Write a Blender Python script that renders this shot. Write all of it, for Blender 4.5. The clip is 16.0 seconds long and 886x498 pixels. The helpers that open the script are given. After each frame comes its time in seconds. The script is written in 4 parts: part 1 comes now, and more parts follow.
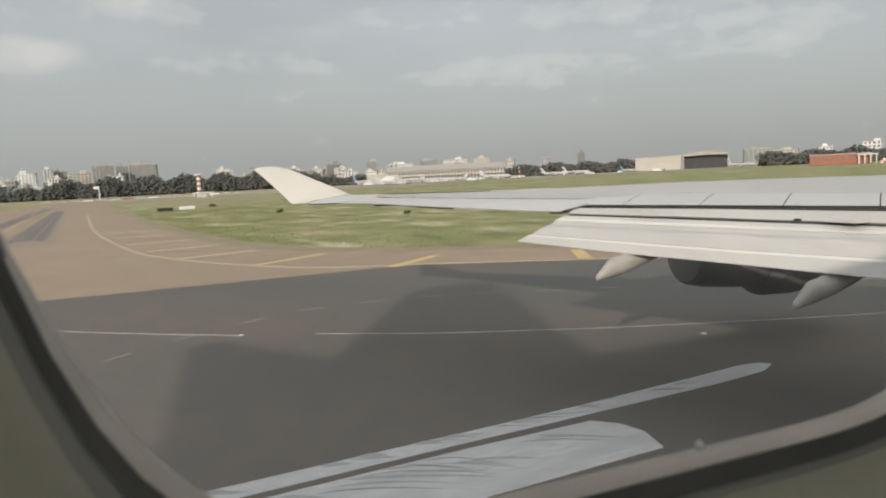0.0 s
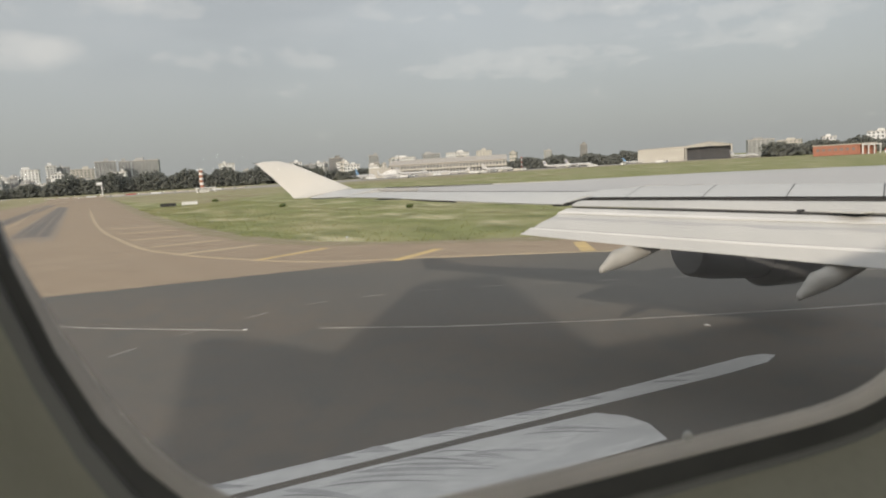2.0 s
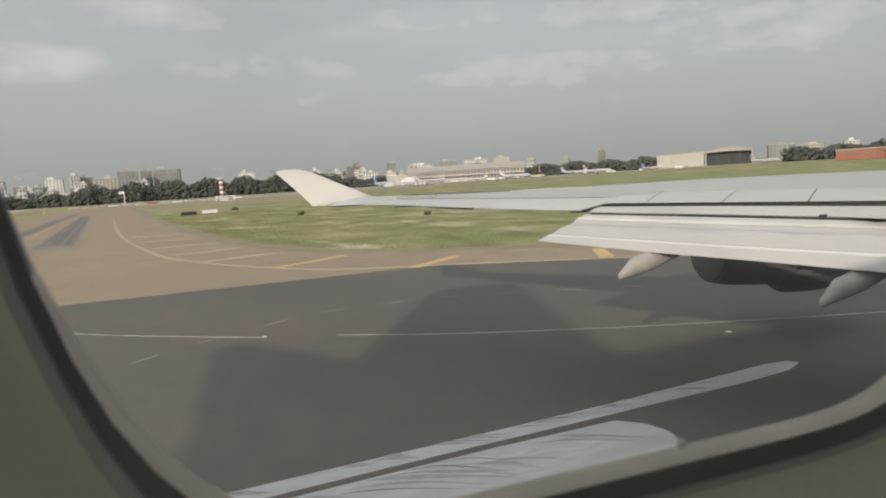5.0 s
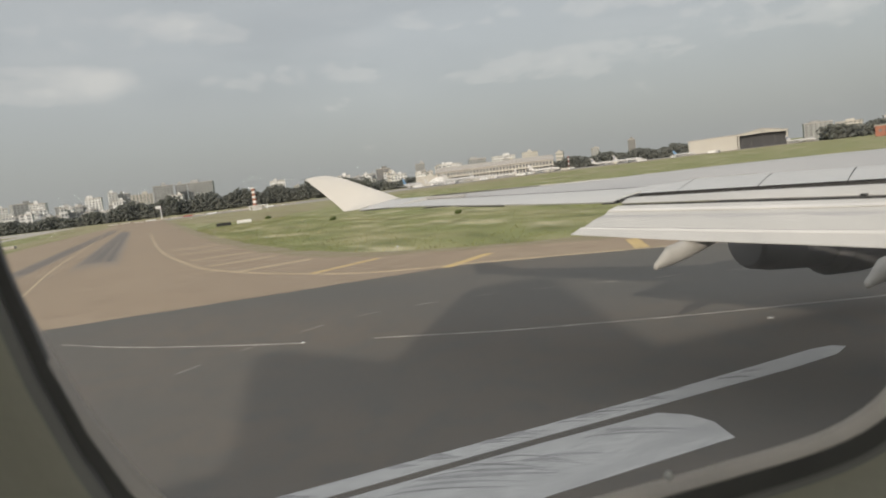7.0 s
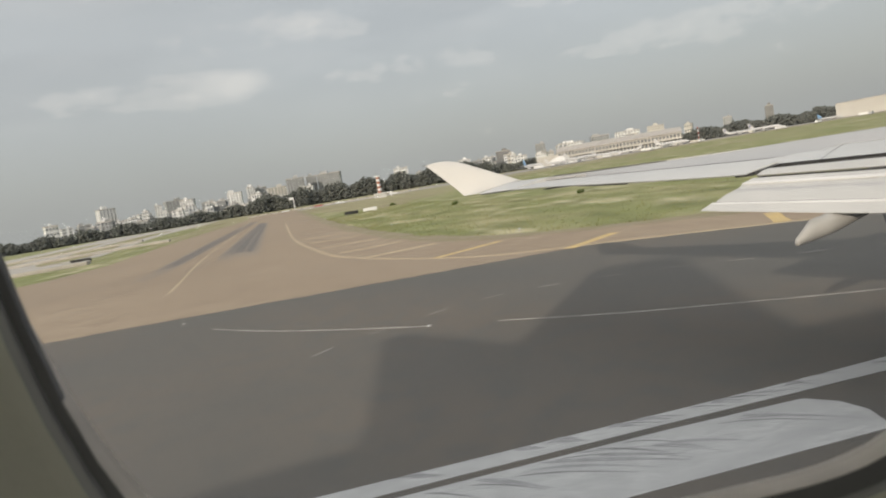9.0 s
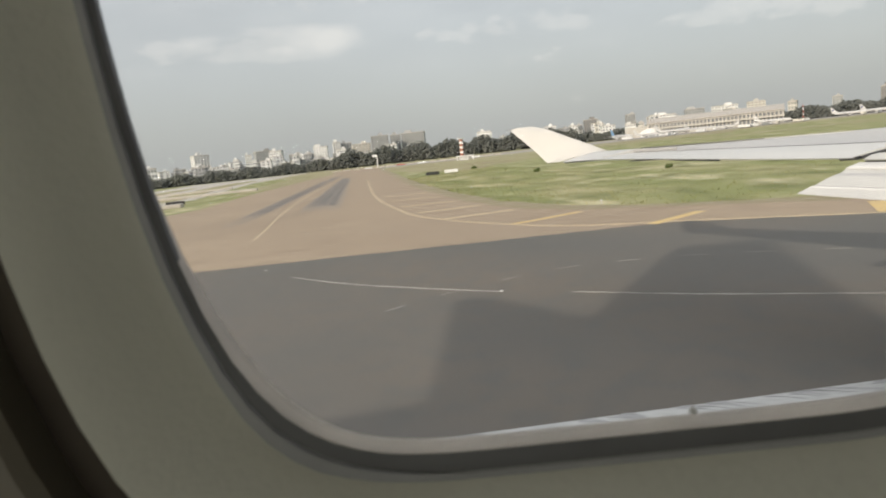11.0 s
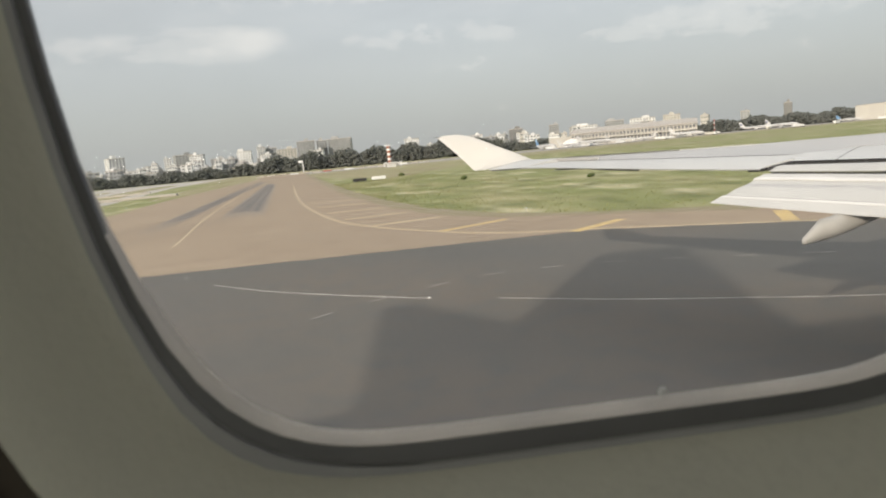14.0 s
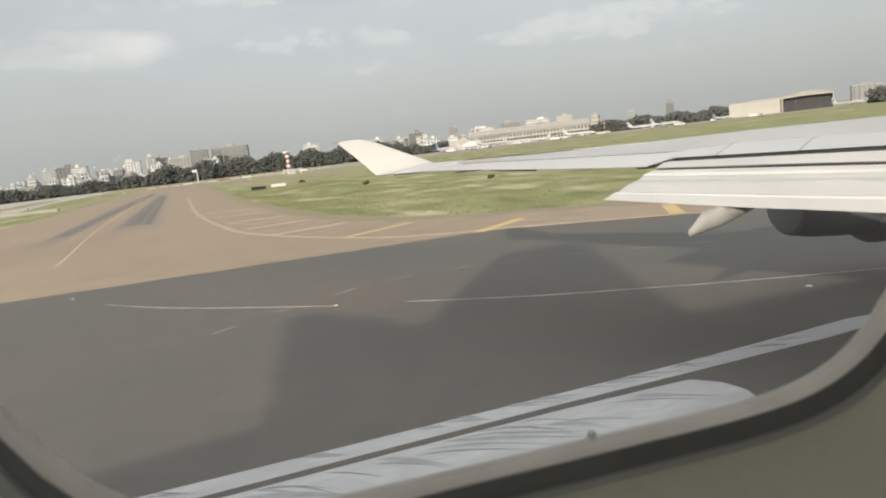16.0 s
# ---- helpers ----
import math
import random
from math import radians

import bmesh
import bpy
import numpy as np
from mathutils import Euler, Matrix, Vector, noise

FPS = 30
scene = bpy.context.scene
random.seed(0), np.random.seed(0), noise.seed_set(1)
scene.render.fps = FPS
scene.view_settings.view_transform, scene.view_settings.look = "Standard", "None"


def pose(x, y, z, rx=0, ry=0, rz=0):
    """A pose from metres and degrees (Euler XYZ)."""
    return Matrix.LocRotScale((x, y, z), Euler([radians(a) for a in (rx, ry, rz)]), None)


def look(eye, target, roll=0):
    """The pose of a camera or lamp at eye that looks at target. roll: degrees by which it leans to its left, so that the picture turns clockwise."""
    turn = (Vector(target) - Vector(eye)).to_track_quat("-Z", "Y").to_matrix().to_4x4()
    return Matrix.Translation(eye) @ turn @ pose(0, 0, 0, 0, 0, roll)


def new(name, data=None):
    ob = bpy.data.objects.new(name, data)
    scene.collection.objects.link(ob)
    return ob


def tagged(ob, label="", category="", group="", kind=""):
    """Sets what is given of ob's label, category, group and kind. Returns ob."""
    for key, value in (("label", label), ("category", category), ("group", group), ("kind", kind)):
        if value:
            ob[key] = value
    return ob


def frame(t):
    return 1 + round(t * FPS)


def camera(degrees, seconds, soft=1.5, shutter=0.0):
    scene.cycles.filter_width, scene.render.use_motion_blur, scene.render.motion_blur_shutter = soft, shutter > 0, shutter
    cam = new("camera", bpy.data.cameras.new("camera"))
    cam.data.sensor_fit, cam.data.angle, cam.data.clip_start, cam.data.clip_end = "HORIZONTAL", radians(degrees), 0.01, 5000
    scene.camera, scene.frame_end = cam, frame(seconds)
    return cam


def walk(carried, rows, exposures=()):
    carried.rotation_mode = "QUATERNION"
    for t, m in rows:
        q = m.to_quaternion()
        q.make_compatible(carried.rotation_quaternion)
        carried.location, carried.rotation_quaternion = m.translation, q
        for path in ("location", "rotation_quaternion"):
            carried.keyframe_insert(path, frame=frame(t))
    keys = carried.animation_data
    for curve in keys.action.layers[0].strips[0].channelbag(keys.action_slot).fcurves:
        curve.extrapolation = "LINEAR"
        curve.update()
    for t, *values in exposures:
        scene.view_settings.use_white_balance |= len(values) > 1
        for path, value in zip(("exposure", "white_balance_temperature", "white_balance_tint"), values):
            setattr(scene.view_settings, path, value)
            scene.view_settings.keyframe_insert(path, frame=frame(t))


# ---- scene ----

# ---------------------------------------------------------------- camera
cam = camera(66.3, 16.0, soft=1.9)
cam.data.dof.use_dof, cam.data.dof.focus_distance, cam.data.dof.aperture_fstop = True, 30.0, 24.0
# seconds, eye (x ahead along the aircraft, y outboard, z up), yaw, pitch, roll
PATH = [
    (0.0, 0.0019, 0.0097, 6.0009, -21.01, -6.14, -2.87),
    (0.5, 0.0039, 0.0091, 6.0021, -20.96, -5.82, -3.13),
    (1.0, 0.0048, 0.0094, 6.0014, -20.92, -5.79, -3.36),
    (1.5, 0.0038, 0.0078, 6.0017, -20.97, -5.56, -3.52),
    (2.0, 0.0028, 0.0051, 6.0020, -20.74, -6.68, -3.30),
    (2.5, 0.0059, 0.0033, 6.0032, -20.02, -6.65, -3.78),
    (3.0, 0.0059, -0.0004, 6.0045, -19.70, -5.90, -3.86),
    (3.5, 0.0050, -0.0012, 6.0047, -19.69, -5.86, -3.75),
    (4.0, 0.0050, -0.0019, 6.0040, -19.55, -6.01, -3.75),
    (6.5, 0.0071, -0.0069, 6.0061, -18.42, -5.91, -4.18),
    (7.0, 0.0150, -0.0152, 6.0181, -16.50, -5.85, -6.76),
    (7.5, 0.0179, -0.0235, 6.0251, -14.96, -6.14, -8.14),
    (8.0, 0.0332, -0.0224, 6.0250, -15.64, -4.87, -8.16),
    (8.5, 0.0435, -0.0223, 6.0289, -10.40, -6.39, -9.25),
    (9.0, 0.0546, -0.0344, 6.0290, -6.03, -5.85, -9.49),
    (9.5, 0.0518, -0.0494, 6.0191, -1.41, -7.91, -7.35),
    (9.7, 0.0517, -0.0501, 6.0181, 0.48, -8.22, -6.96),
    (12.0, 0.0505, -0.0493, 6.0052, 0.10, -7.55, -5.37),
    (12.5, 0.0422, -0.0484, 6.0017, -1.41, -7.34, -4.48),
    (13.0, 0.0421, -0.0463, 6.0008, -1.98, -7.19, -4.71),
    (13.5, 0.0419, -0.0421, 6.0029, -3.27, -7.80, -5.20),
    (14.0, 0.0416, -0.0376, 6.0032, -5.35, -7.98, -5.36),
    (14.5, 0.0435, -0.0353, 6.0078, -6.14, -7.33, -6.45),
    (15.0, 0.0444, -0.0323, 6.0108, -7.08, -6.92, -6.67),
    (15.5, 0.0471, -0.0243, 6.0103, -9.84, -7.38, -7.44),
    (16.0, 0.0464, -0.0139, 6.0083, -13.41, -8.49, -6.76),
]
walk(cam, [(t, pose(x, y, z, 90 + p, 0, w) @ pose(0, 0, 0, 0, 0, r)) for t, x, y, z, w, p, r in PATH],
     exposures=[(0.0, -0.05), (4.0, -0.11), (7.0, -0.13), (8.5, -0.08), (9.5, 0.10), (12.0, 0.24), (16.0, 0.25)])

# ---------------------------------------------------------------- world and sun
SUN_ELEV, SUN_TOWARD = 18.9, (-0.616, -0.788)      # the sun stands behind, beyond the far side of the aircraft


world = bpy.data.worlds.new("overcast_sky")
scene.world = world
world.use_nodes = True
wt = world.node_tree
wt.nodes.clear()


def wnode(kind, **values):
    n = wt.nodes.new(kind)
    for k, v in values.items():
        n.inputs[k].default_value = v
    return n


def wmath(op, a, b=None, clamp=False):
    n = wt.nodes.new("ShaderNodeMath")
    n.operation, n.use_clamp = op, clamp
    for i, v in enumerate((a, b)):
        if v is None:
            continue
        if isinstance(v, (int, float)):
            n.inputs[i].default_value = v
        else:
            wt.links.new(v, n.inputs[i])
    return n.outputs[0]


def wmix(fac, a, b):
    n = wt.nodes.new("ShaderNodeMix")
    n.data_type = "RGBA"
    for i, v in ((0, fac), (6, a), (7, b)):
        if isinstance(v, (tuple, float, int)):
            n.inputs[i].default_value = v
        else:
            wt.links.new(v, n.inputs[i])
    return n.outputs[2]


coord = wnode("ShaderNodeTexCoord")
sep = wnode("ShaderNodeSeparateXYZ")
wt.links.new(coord.outputs["Generated"], sep.inputs[0])
up = wmath("MAXIMUM", sep.outputs[2], 0.0)
sky = wt.nodes.new("ShaderNodeTexSky")
sky.sky_type, sky.sun_disc = "NISHITA", False
sky.sun_elevation = radians(SUN_ELEV)
sky.sun_rotation = math.atan2(SUN_TOWARD[0], SUN_TOWARD[1])
sky.dust_density, sky.air_density = 5.0, 1.0


def cloud_noise(scale, detail, rough, shift, stretch=(1, 1, 1)):
    mp = wt.nodes.new("ShaderNodeMapping")
    mp.inputs["Location"].default_value = shift
    mp.inputs["Scale"].default_value = stretch
    wt.links.new(coord.outputs["Generated"], mp.inputs["Vector"])
    n = wnode("ShaderNodeTexNoise", Scale=scale, Detail=detail, Roughness=rough)
    wt.links.new(mp.outputs[0], n.inputs["Vector"])
    return n.outputs["Fac"]


def wramp(value, stops):
    n = wt.nodes.new("ShaderNodeValToRGB")
    n.color_ramp.interpolation = "EASE"
    while len(n.color_ramp.elements) < len(stops):
        n.color_ramp.elements.new(0.5)
    for e, (p, c) in zip(n.color_ramp.elements, stops):
        e.position, e.color = p, (c, c, c, 1)
    wt.links.new(value, n.inputs[0])
    return n.outputs[0]


veil = wmix(wramp(up, [(0.0, 0.0), (0.22, 1.0)]), (0.390, 0.402, 0.392, 1), (0.468, 0.482, 0.484, 1))
veil = wmix(wramp(up, [(0.0, 0.0), (0.36, 0.0), (0.80, 1.0)]), veil, (0.95, 0.96, 0.97, 1))      # overcast sky is brightest overhead
azimuth = wmath("ARCTAN2", sep.outputs[0], sep.outputs[1])
greys = wramp(cloud_noise(1.0, 4, 0.5, (3.1, 1.7, 0.4), (3.2, 3.2, 13)), [(0.42, 0.0), (0.64, 1.0)])
billow = cloud_noise(1.0, 10, 0.64, (0.9, 4.2, 2.0), (9, 9, 20))
wisps = wramp(cloud_noise(1.0, 4, 0.5, (5.4, 2.2, 1.1), (4, 4, 19)), [(0.46, 0.0), (0.70, 1.0)])


def cloud_bank(az0, half_az, up0, half_up, strength):
    """A soft oval patch of sky where sunlit cloud tops stand."""
    u = wmath("DIVIDE", wmath("SUBTRACT", azimuth, radians(az0)), radians(half_az))
    v = wmath("DIVIDE", wmath("SUBTRACT", up, up0), half_up)
    oval = wmath("SUBTRACT", 1.0, wmath("ADD", wmath("MULTIPLY", u, u), wmath("MULTIPLY", v, v)), True)
    return wmath("MULTIPLY", wmath("MINIMUM", oval, 0.75), strength)


banks = None
for bank in ((-14, 10, 0.172, 0.030, 1.35), (10, 14, 0.168, 0.024, 0.9), (28, 12, 0.140, 0.030, 1.25), (45, 10, 0.165, 0.040, 1.0), (-6, 14, 0.235, 0.030, 0.9), (20, 12, 0.225, 0.025, 0.8), (36, 12, 0.215, 0.03, 0.9), (80, 24, 0.20, 0.06, 1.0), (-60, 30, 0.18, 0.05, 1.0)):
    one = cloud_bank(*bank)
    banks = one if banks is None else wmath("MAXIMUM", banks, one)
height = wramp(up, [(0.06, 0.0), (0.20, 1.0)])
dark_clouds = wmix(wmath("MULTIPLY", greys, wmath("MULTIPLY", height, 0.42)), veil, (0.385, 0.395, 0.40, 1))
thin_clouds = wmix(wmath("MULTIPLY", wisps, wmath("MULTIPLY", height, 0.30)), dark_clouds, (0.56, 0.555, 0.54, 1))
body = wmath("ADD", wmath("MULTIPLY", banks, 0.58), wmath("MULTIPLY", wmath("SUBTRACT", billow, 0.5), 2.5))
lit_clouds = wmix(wramp(body, [(0.26, 0.0), (0.50, 0.36), (1.0, 1.0)]), thin_clouds, (0.635, 0.62, 0.59, 1))
back_clouds = wnode("ShaderNodeBackground", Strength=1.06)
wt.links.new(lit_clouds, back_clouds.inputs[0])
back_sky = wnode("ShaderNodeBackground", Strength=0.03)
wt.links.new(sky.outputs[0], back_sky.inputs[0])
both = wt.nodes.new("ShaderNodeAddShader")
wt.links.new(back_clouds.outputs[0], both.inputs[0])
wt.links.new(back_sky.outputs[0], both.inputs[1])
wout = wt.nodes.new("ShaderNodeOutputWorld")
wt.links.new(both.outputs[0], wout.inputs[0])

sun = new("sun", bpy.data.lights.new("sun", "SUN"))
sun.data.energy, sun.data.angle, sun.data.color = 3.35, radians(1.0), (1.0, 0.885, 0.74)
ce = math.cos(radians(SUN_ELEV))
sun.matrix_basis = look((SUN_TOWARD[0] * ce * 50, SUN_TOWARD[1] * ce * 50, math.sin(radians(SUN_ELEV)) * 50), (0, 0, 0))

# ---------------------------------------------------------------- materials


def material(name, colour, rough=0.6, metal=0.0, second=None, scale=3.0, amount=1.0, grain=0.0, grain_scale=40.0,
             bump=0.0, bump_scale=30.0, stretch=(1, 1, 1), per_object=0.0, edges=(0.35, 0.65), third=None, third_scale=0.4,
             third_edges=(0.5, 0.7), spec=0.5):
    """A procedural paint: a base with large blotches of a second and third colour, fine grain and relief."""
    m = bpy.data.materials.new(name)
    m.use_nodes = True
    nt = m.node_tree
    b = nt.nodes["Principled BSDF"]
    b.inputs["Roughness"].default_value, b.inputs["Metallic"].default_value = rough, metal
    b.inputs["Specular IOR Level"].default_value = spec
    tc = nt.nodes.new("ShaderNodeTexCoord")
    mp = nt.nodes.new("ShaderNodeMapping")
    mp.inputs["Scale"].default_value = stretch
    nt.links.new(tc.outputs["Object"], mp.inputs[0])

    def noise_of(s, detail=4.0):
        n = nt.nodes.new("ShaderNodeTexNoise")
        n.inputs["Scale"].default_value, n.inputs["Detail"].default_value = s, detail
        nt.links.new(mp.outputs[0], n.inputs["Vector"])
        return n.outputs["Fac"]

    def mix(fac, a, c, mode="MIX"):
        n = nt.nodes.new("ShaderNodeMix")
        n.data_type, n.blend_type = "RGBA", mode
        for i, v in ((0, fac), (6, a), (7, c)):
            if isinstance(v, (tuple, float, int)):
                n.inputs[i].default_value = v
            else:
                nt.links.new(v, n.inputs[i])
        return n.outputs[2]

    def span(value, a, c, top=1.0):
        n = nt.nodes.new("ShaderNodeMapRange")
        n.inputs[1].default_value, n.inputs[2].default_value, n.inputs[4].default_value = a, c, top
        nt.links.new(value, n.inputs[0])
        return n.outputs[0]

    col = (*colour, 1)
    if second:
        col = mix(span(noise_of(scale), edges[0], edges[1], amount), col, (*second, 1))
    if third:
        col = mix(span(noise_of(third_scale, 5.0), *third_edges), col, (*third, 1))
    if grain:
        dark = tuple(c * (1 - grain) for c in colour) + (1,)
        col = mix(span(noise_of(grain_scale, 3.0), 0.45, 0.7), col, dark)
    if per_object:
        info = nt.nodes.new("ShaderNodeObjectInfo")
        hsv = nt.nodes.new("ShaderNodeHueSaturation")
        nt.links.new(span(info.outputs["Random"], 0.0, 1.0, 2 * per_object), hsv.inputs["Value"])
        add = nt.nodes.new("ShaderNodeMath")
        add.inputs[1].default_value = 1 - per_object
        nt.links.new(hsv.inputs["Value"].links[0].from_socket, add.inputs[0])
        nt.links.new(add.outputs[0], hsv.inputs["Value"])
        if isinstance(col, tuple):
            hsv.inputs["Color"].default_value = col
        else:
            nt.links.new(col, hsv.inputs["Color"])
        col = hsv.outputs[0]
    if isinstance(col, tuple):
        b.inputs["Base Color"].default_value = col
    else:
        nt.links.new(col, b.inputs["Base Color"])
    if bump:
        bp = nt.nodes.new("ShaderNodeBump")
        bp.inputs["Strength"].default_value, bp.inputs["Distance"].default_value = bump, 0.02
        nt.links.new(noise_of(bump_scale, 5.0), bp.inputs["Height"])
        nt.links.new(bp.outputs[0], b.inputs["Normal"])
    return m


M_GRASS = material("grass_field", (0.238, 0.256, 0.112), 0.95, second=(0.33, 0.316, 0.172), scale=0.06, edges=(0.42, 0.62),
                   third=(0.50, 0.465, 0.31), third_scale=0.075, third_edges=(0.55, 0.66), grain=0.34, grain_scale=0.16, stretch=(1.5, 0.65, 1), spec=0.1)
M_BLADES = material("grass_blades", (0.225, 0.242, 0.106), 0.95, second=(0.29, 0.28, 0.15), scale=0.06, edges=(0.42, 0.62), third=(0.40, 0.375, 0.22), third_scale=0.075, third_edges=(0.55, 0.66), stretch=(1.5, 0.65, 1), spec=0.1)
M_RUNWAY = material("dark_asphalt", (0.120, 0.115, 0.105), 0.85, second=(0.156, 0.131, 0.107), scale=0.05, edges=(0.38, 0.66), grain=0.05, grain_scale=0.8,
                    third=(0.104, 0.102, 0.096), third_scale=0.035, third_edges=(0.48, 0.68), spec=0.3)
M_TAXI = material("worn_brown_asphalt", (0.310, 0.243, 0.176), 0.9, second=(0.354, 0.281, 0.204), scale=0.06, grain=0.08, grain_scale=0.35,
                  third=(0.290, 0.232, 0.174), third_scale=0.03, spec=0.25)
M_RUBBER = material("rubber_darkened_asphalt", (0.135, 0.125, 0.116), 0.85, second=(0.18, 0.156, 0.134), scale=0.10, grain=0.2, grain_scale=15.0)
M_RUBBER_WORN = material("thin_rubber_on_asphalt", (0.19, 0.165, 0.14), 0.85, second=(0.235, 0.195, 0.158), scale=0.10, grain=0.15, grain_scale=12.0)
M_RUBBER_FAINT = material("faint_rubber_on_asphalt", (0.245, 0.203, 0.158), 0.85, second=(0.28, 0.228, 0.172), scale=0.10, grain=0.12, grain_scale=12.0)
M_SMEAR = material("faintly_darkened_asphalt", (0.285, 0.226, 0.166), 0.88, second=(0.31, 0.245, 0.18), scale=0.08, grain=0.08, grain_scale=2.0, spec=0.25)
M_SKID = material("skid_rubber", (0.18, 0.18, 0.18), 0.8, second=(0.26, 0.26, 0.26), scale=3.0)
M_YELLOW = material("worn_yellow_paint", (0.68, 0.49, 0.20), 0.7, second=(0.55, 0.41, 0.20), scale=1.2, grain=0.35, grain_scale=9.0)
M_PALE_YELLOW = material("faded_yellow_paint", (0.66, 0.53, 0.33), 0.75, second=(0.50, 0.41, 0.27), scale=0.9, grain=0.3, grain_scale=8.0)
M_WHITEPAINT = material("worn_white_paint", (0.50, 0.485, 0.45), 0.75, second=(0.27, 0.25, 0.225), scale=0.8, edges=(0.38, 0.62), grain=0.35, grain_scale=7.0)
M_DASH = material("rubbed_white_paint", (0.33, 0.315, 0.29), 0.75, second=(0.20, 0.185, 0.165), scale=0.6, edges=(0.38, 0.62), grain=0.3, grain_scale=7.0)
M_STREAKED = material("rubber_greyed_white_paint", (0.52, 0.52, 0.51), 0.7, second=(0.40, 0.40, 0.395), scale=0.7, edges=(0.40, 0.72),
                      stretch=(0.9, 2.2, 1), grain=0.2, grain_scale=3.0)
M_WING = material("light_grey_wing_paint", (0.53, 0.53, 0.52), 0.42, second=(0.49, 0.49, 0.48), scale=0.5, grain=0.06, grain_scale=8.0, stretch=(1.6, 0.5, 1))
M_WINGTOP = material("grey_wing_skin", (0.41, 0.41, 0.41), 0.48, second=(0.375, 0.375, 0.375), scale=0.35, grain=0.06, grain_scale=7.0, stretch=(1.6, 0.5, 1))
M_FLAP = material("white_flap_paint", (0.49, 0.485, 0.47), 0.40, second=(0.415, 0.415, 0.405), scale=0.6, grain=0.07, grain_scale=9.0, stretch=(2.5, 0.4, 1))
# white for the highlights painted on the flaps, and for the breather hole
M_BRIGHT_WHITE = material("bright_white_paint", (0.66, 0.655, 0.64), 0.4, second=(0.58, 0.575, 0.56), scale=0.8, stretch=(1, 0.3, 1))
M_WINGLET = material("cream_white_winglet_paint", (0.57, 0.55, 0.515), 0.4, second=(0.52, 0.505, 0.475), scale=0.9)
# black for rubber parts, and for the shade painted into open wing gaps
M_SEAL_GAP = material("black_rubber_and_gaps", (0.03, 0.03, 0.03), 0.7)
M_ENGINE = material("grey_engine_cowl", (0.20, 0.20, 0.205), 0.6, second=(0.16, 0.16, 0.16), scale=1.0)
M_NOZZLE = material("sooty_nozzle_metal", (0.26, 0.255, 0.25), 0.6, second=(0.2, 0.2, 0.2), scale=2.0)
M_FAIR = material("white_fairing_paint", (0.40, 0.388, 0.362), 0.5, second=(0.29, 0.282, 0.262), scale=2.2, stretch=(0.5, 2, 2), grain=0.15, grain_scale=9.0)
M_SKIN = material("white_fuselage_paint", (0.70, 0.70, 0.70), 0.35, second=(0.66, 0.66, 0.66), scale=0.6)
M_LINER = material("beige_cabin_plastic", (0.55, 0.535, 0.465), 0.55, second=(0.52, 0.505, 0.435), scale=6.0, grain=0.05, grain_scale=260.0, bump=0.06, bump_scale=420)
M_GASKET = material("black_rubber_gasket", (0.10, 0.098, 0.10), 0.6, second=(0.12, 0.118, 0.12), scale=30.0)
M_RIM = material("grey_pane_rim", (0.60, 0.545, 0.49), 0.8, second=(0.53, 0.485, 0.44), scale=40.0, spec=0.15)
# cabin plastic darkened so the trim ring's shade sits in its colour
M_TRIM = material("shade_brown_trim_plastic", (0.19, 0.165, 0.132), 0.6, second=(0.16, 0.14, 0.112), scale=8.0, grain=0.05, grain_scale=260.0)
# near-black brown that puts the shade of the trim grooves into the colour
M_GAP = material("shade_brown_trim_gap", (0.055, 0.042, 0.031), 0.85, second=(0.068, 0.053, 0.039), scale=30.0)
M_LIP = material("grey_rubber_lip", (0.30, 0.295, 0.295), 0.5, second=(0.25, 0.245, 0.245), scale=25.0)
M_CREAM = material("cream_plaster", (0.50, 0.485, 0.445), 0.8, second=(0.44, 0.425, 0.39), scale=0.15, per_object=0.12)
M_WHITE = material("white_plaster", (0.68, 0.69, 0.695), 0.8, second=(0.58, 0.59, 0.595), scale=0.12, per_object=0.12)
M_GREY = material("grey_plaster", (0.34, 0.35, 0.355), 0.8, second=(0.28, 0.29, 0.295), scale=0.12, per_object=0.15)
M_BROWN = material("dark_grey_plaster", (0.21, 0.208, 0.205), 0.8, second=(0.17, 0.168, 0.165), scale=0.12)
M_BRICK = material("red_brick_wall", (0.36, 0.15, 0.10), 0.85, second=(0.30, 0.13, 0.09), scale=0.4)
M_ROOF = material("weathered_roof", (0.45, 0.42, 0.38), 0.75, second=(0.39, 0.36, 0.32), scale=0.2, stretch=(3, 0.3, 1))
M_GLAZE = material("dark_glazing", (0.09, 0.098, 0.108), 0.3, second=(0.15, 0.16, 0.17), scale=0.5)
M_RED = material("red_paint", (0.36, 0.10, 0.08), 0.5, second=(0.31, 0.10, 0.08), scale=1.0)
M_PLANE = material("white_airliner_paint", (0.50, 0.50, 0.50), 0.45, second=(0.44, 0.44, 0.44), scale=0.3)
M_BLUE = material("blue_tail_paint", (0.18, 0.32, 0.50), 0.4, second=(0.15, 0.27, 0.44), scale=0.5)
M_DARKTAIL = material("dark_blue_tail_paint", (0.10, 0.12, 0.22), 0.4, second=(0.08, 0.10, 0.18), scale=0.5)
# near-black that puts the dark inside of the hangar into a colour
M_HANGAR_DARK = material("hangar_opening_dark", (0.038, 0.040, 0.045), 0.7, second=(0.05, 0.05, 0.055), scale=0.3)
# foliage lightened and greyed so the colour itself carries the distance haze
M_WOODS = material("haze_paled_foliage", (0.175, 0.185, 0.172), 0.95, second=(0.19, 0.20, 0.185), scale=0.03, grain=0.12, grain_scale=0.3, spec=0.1)
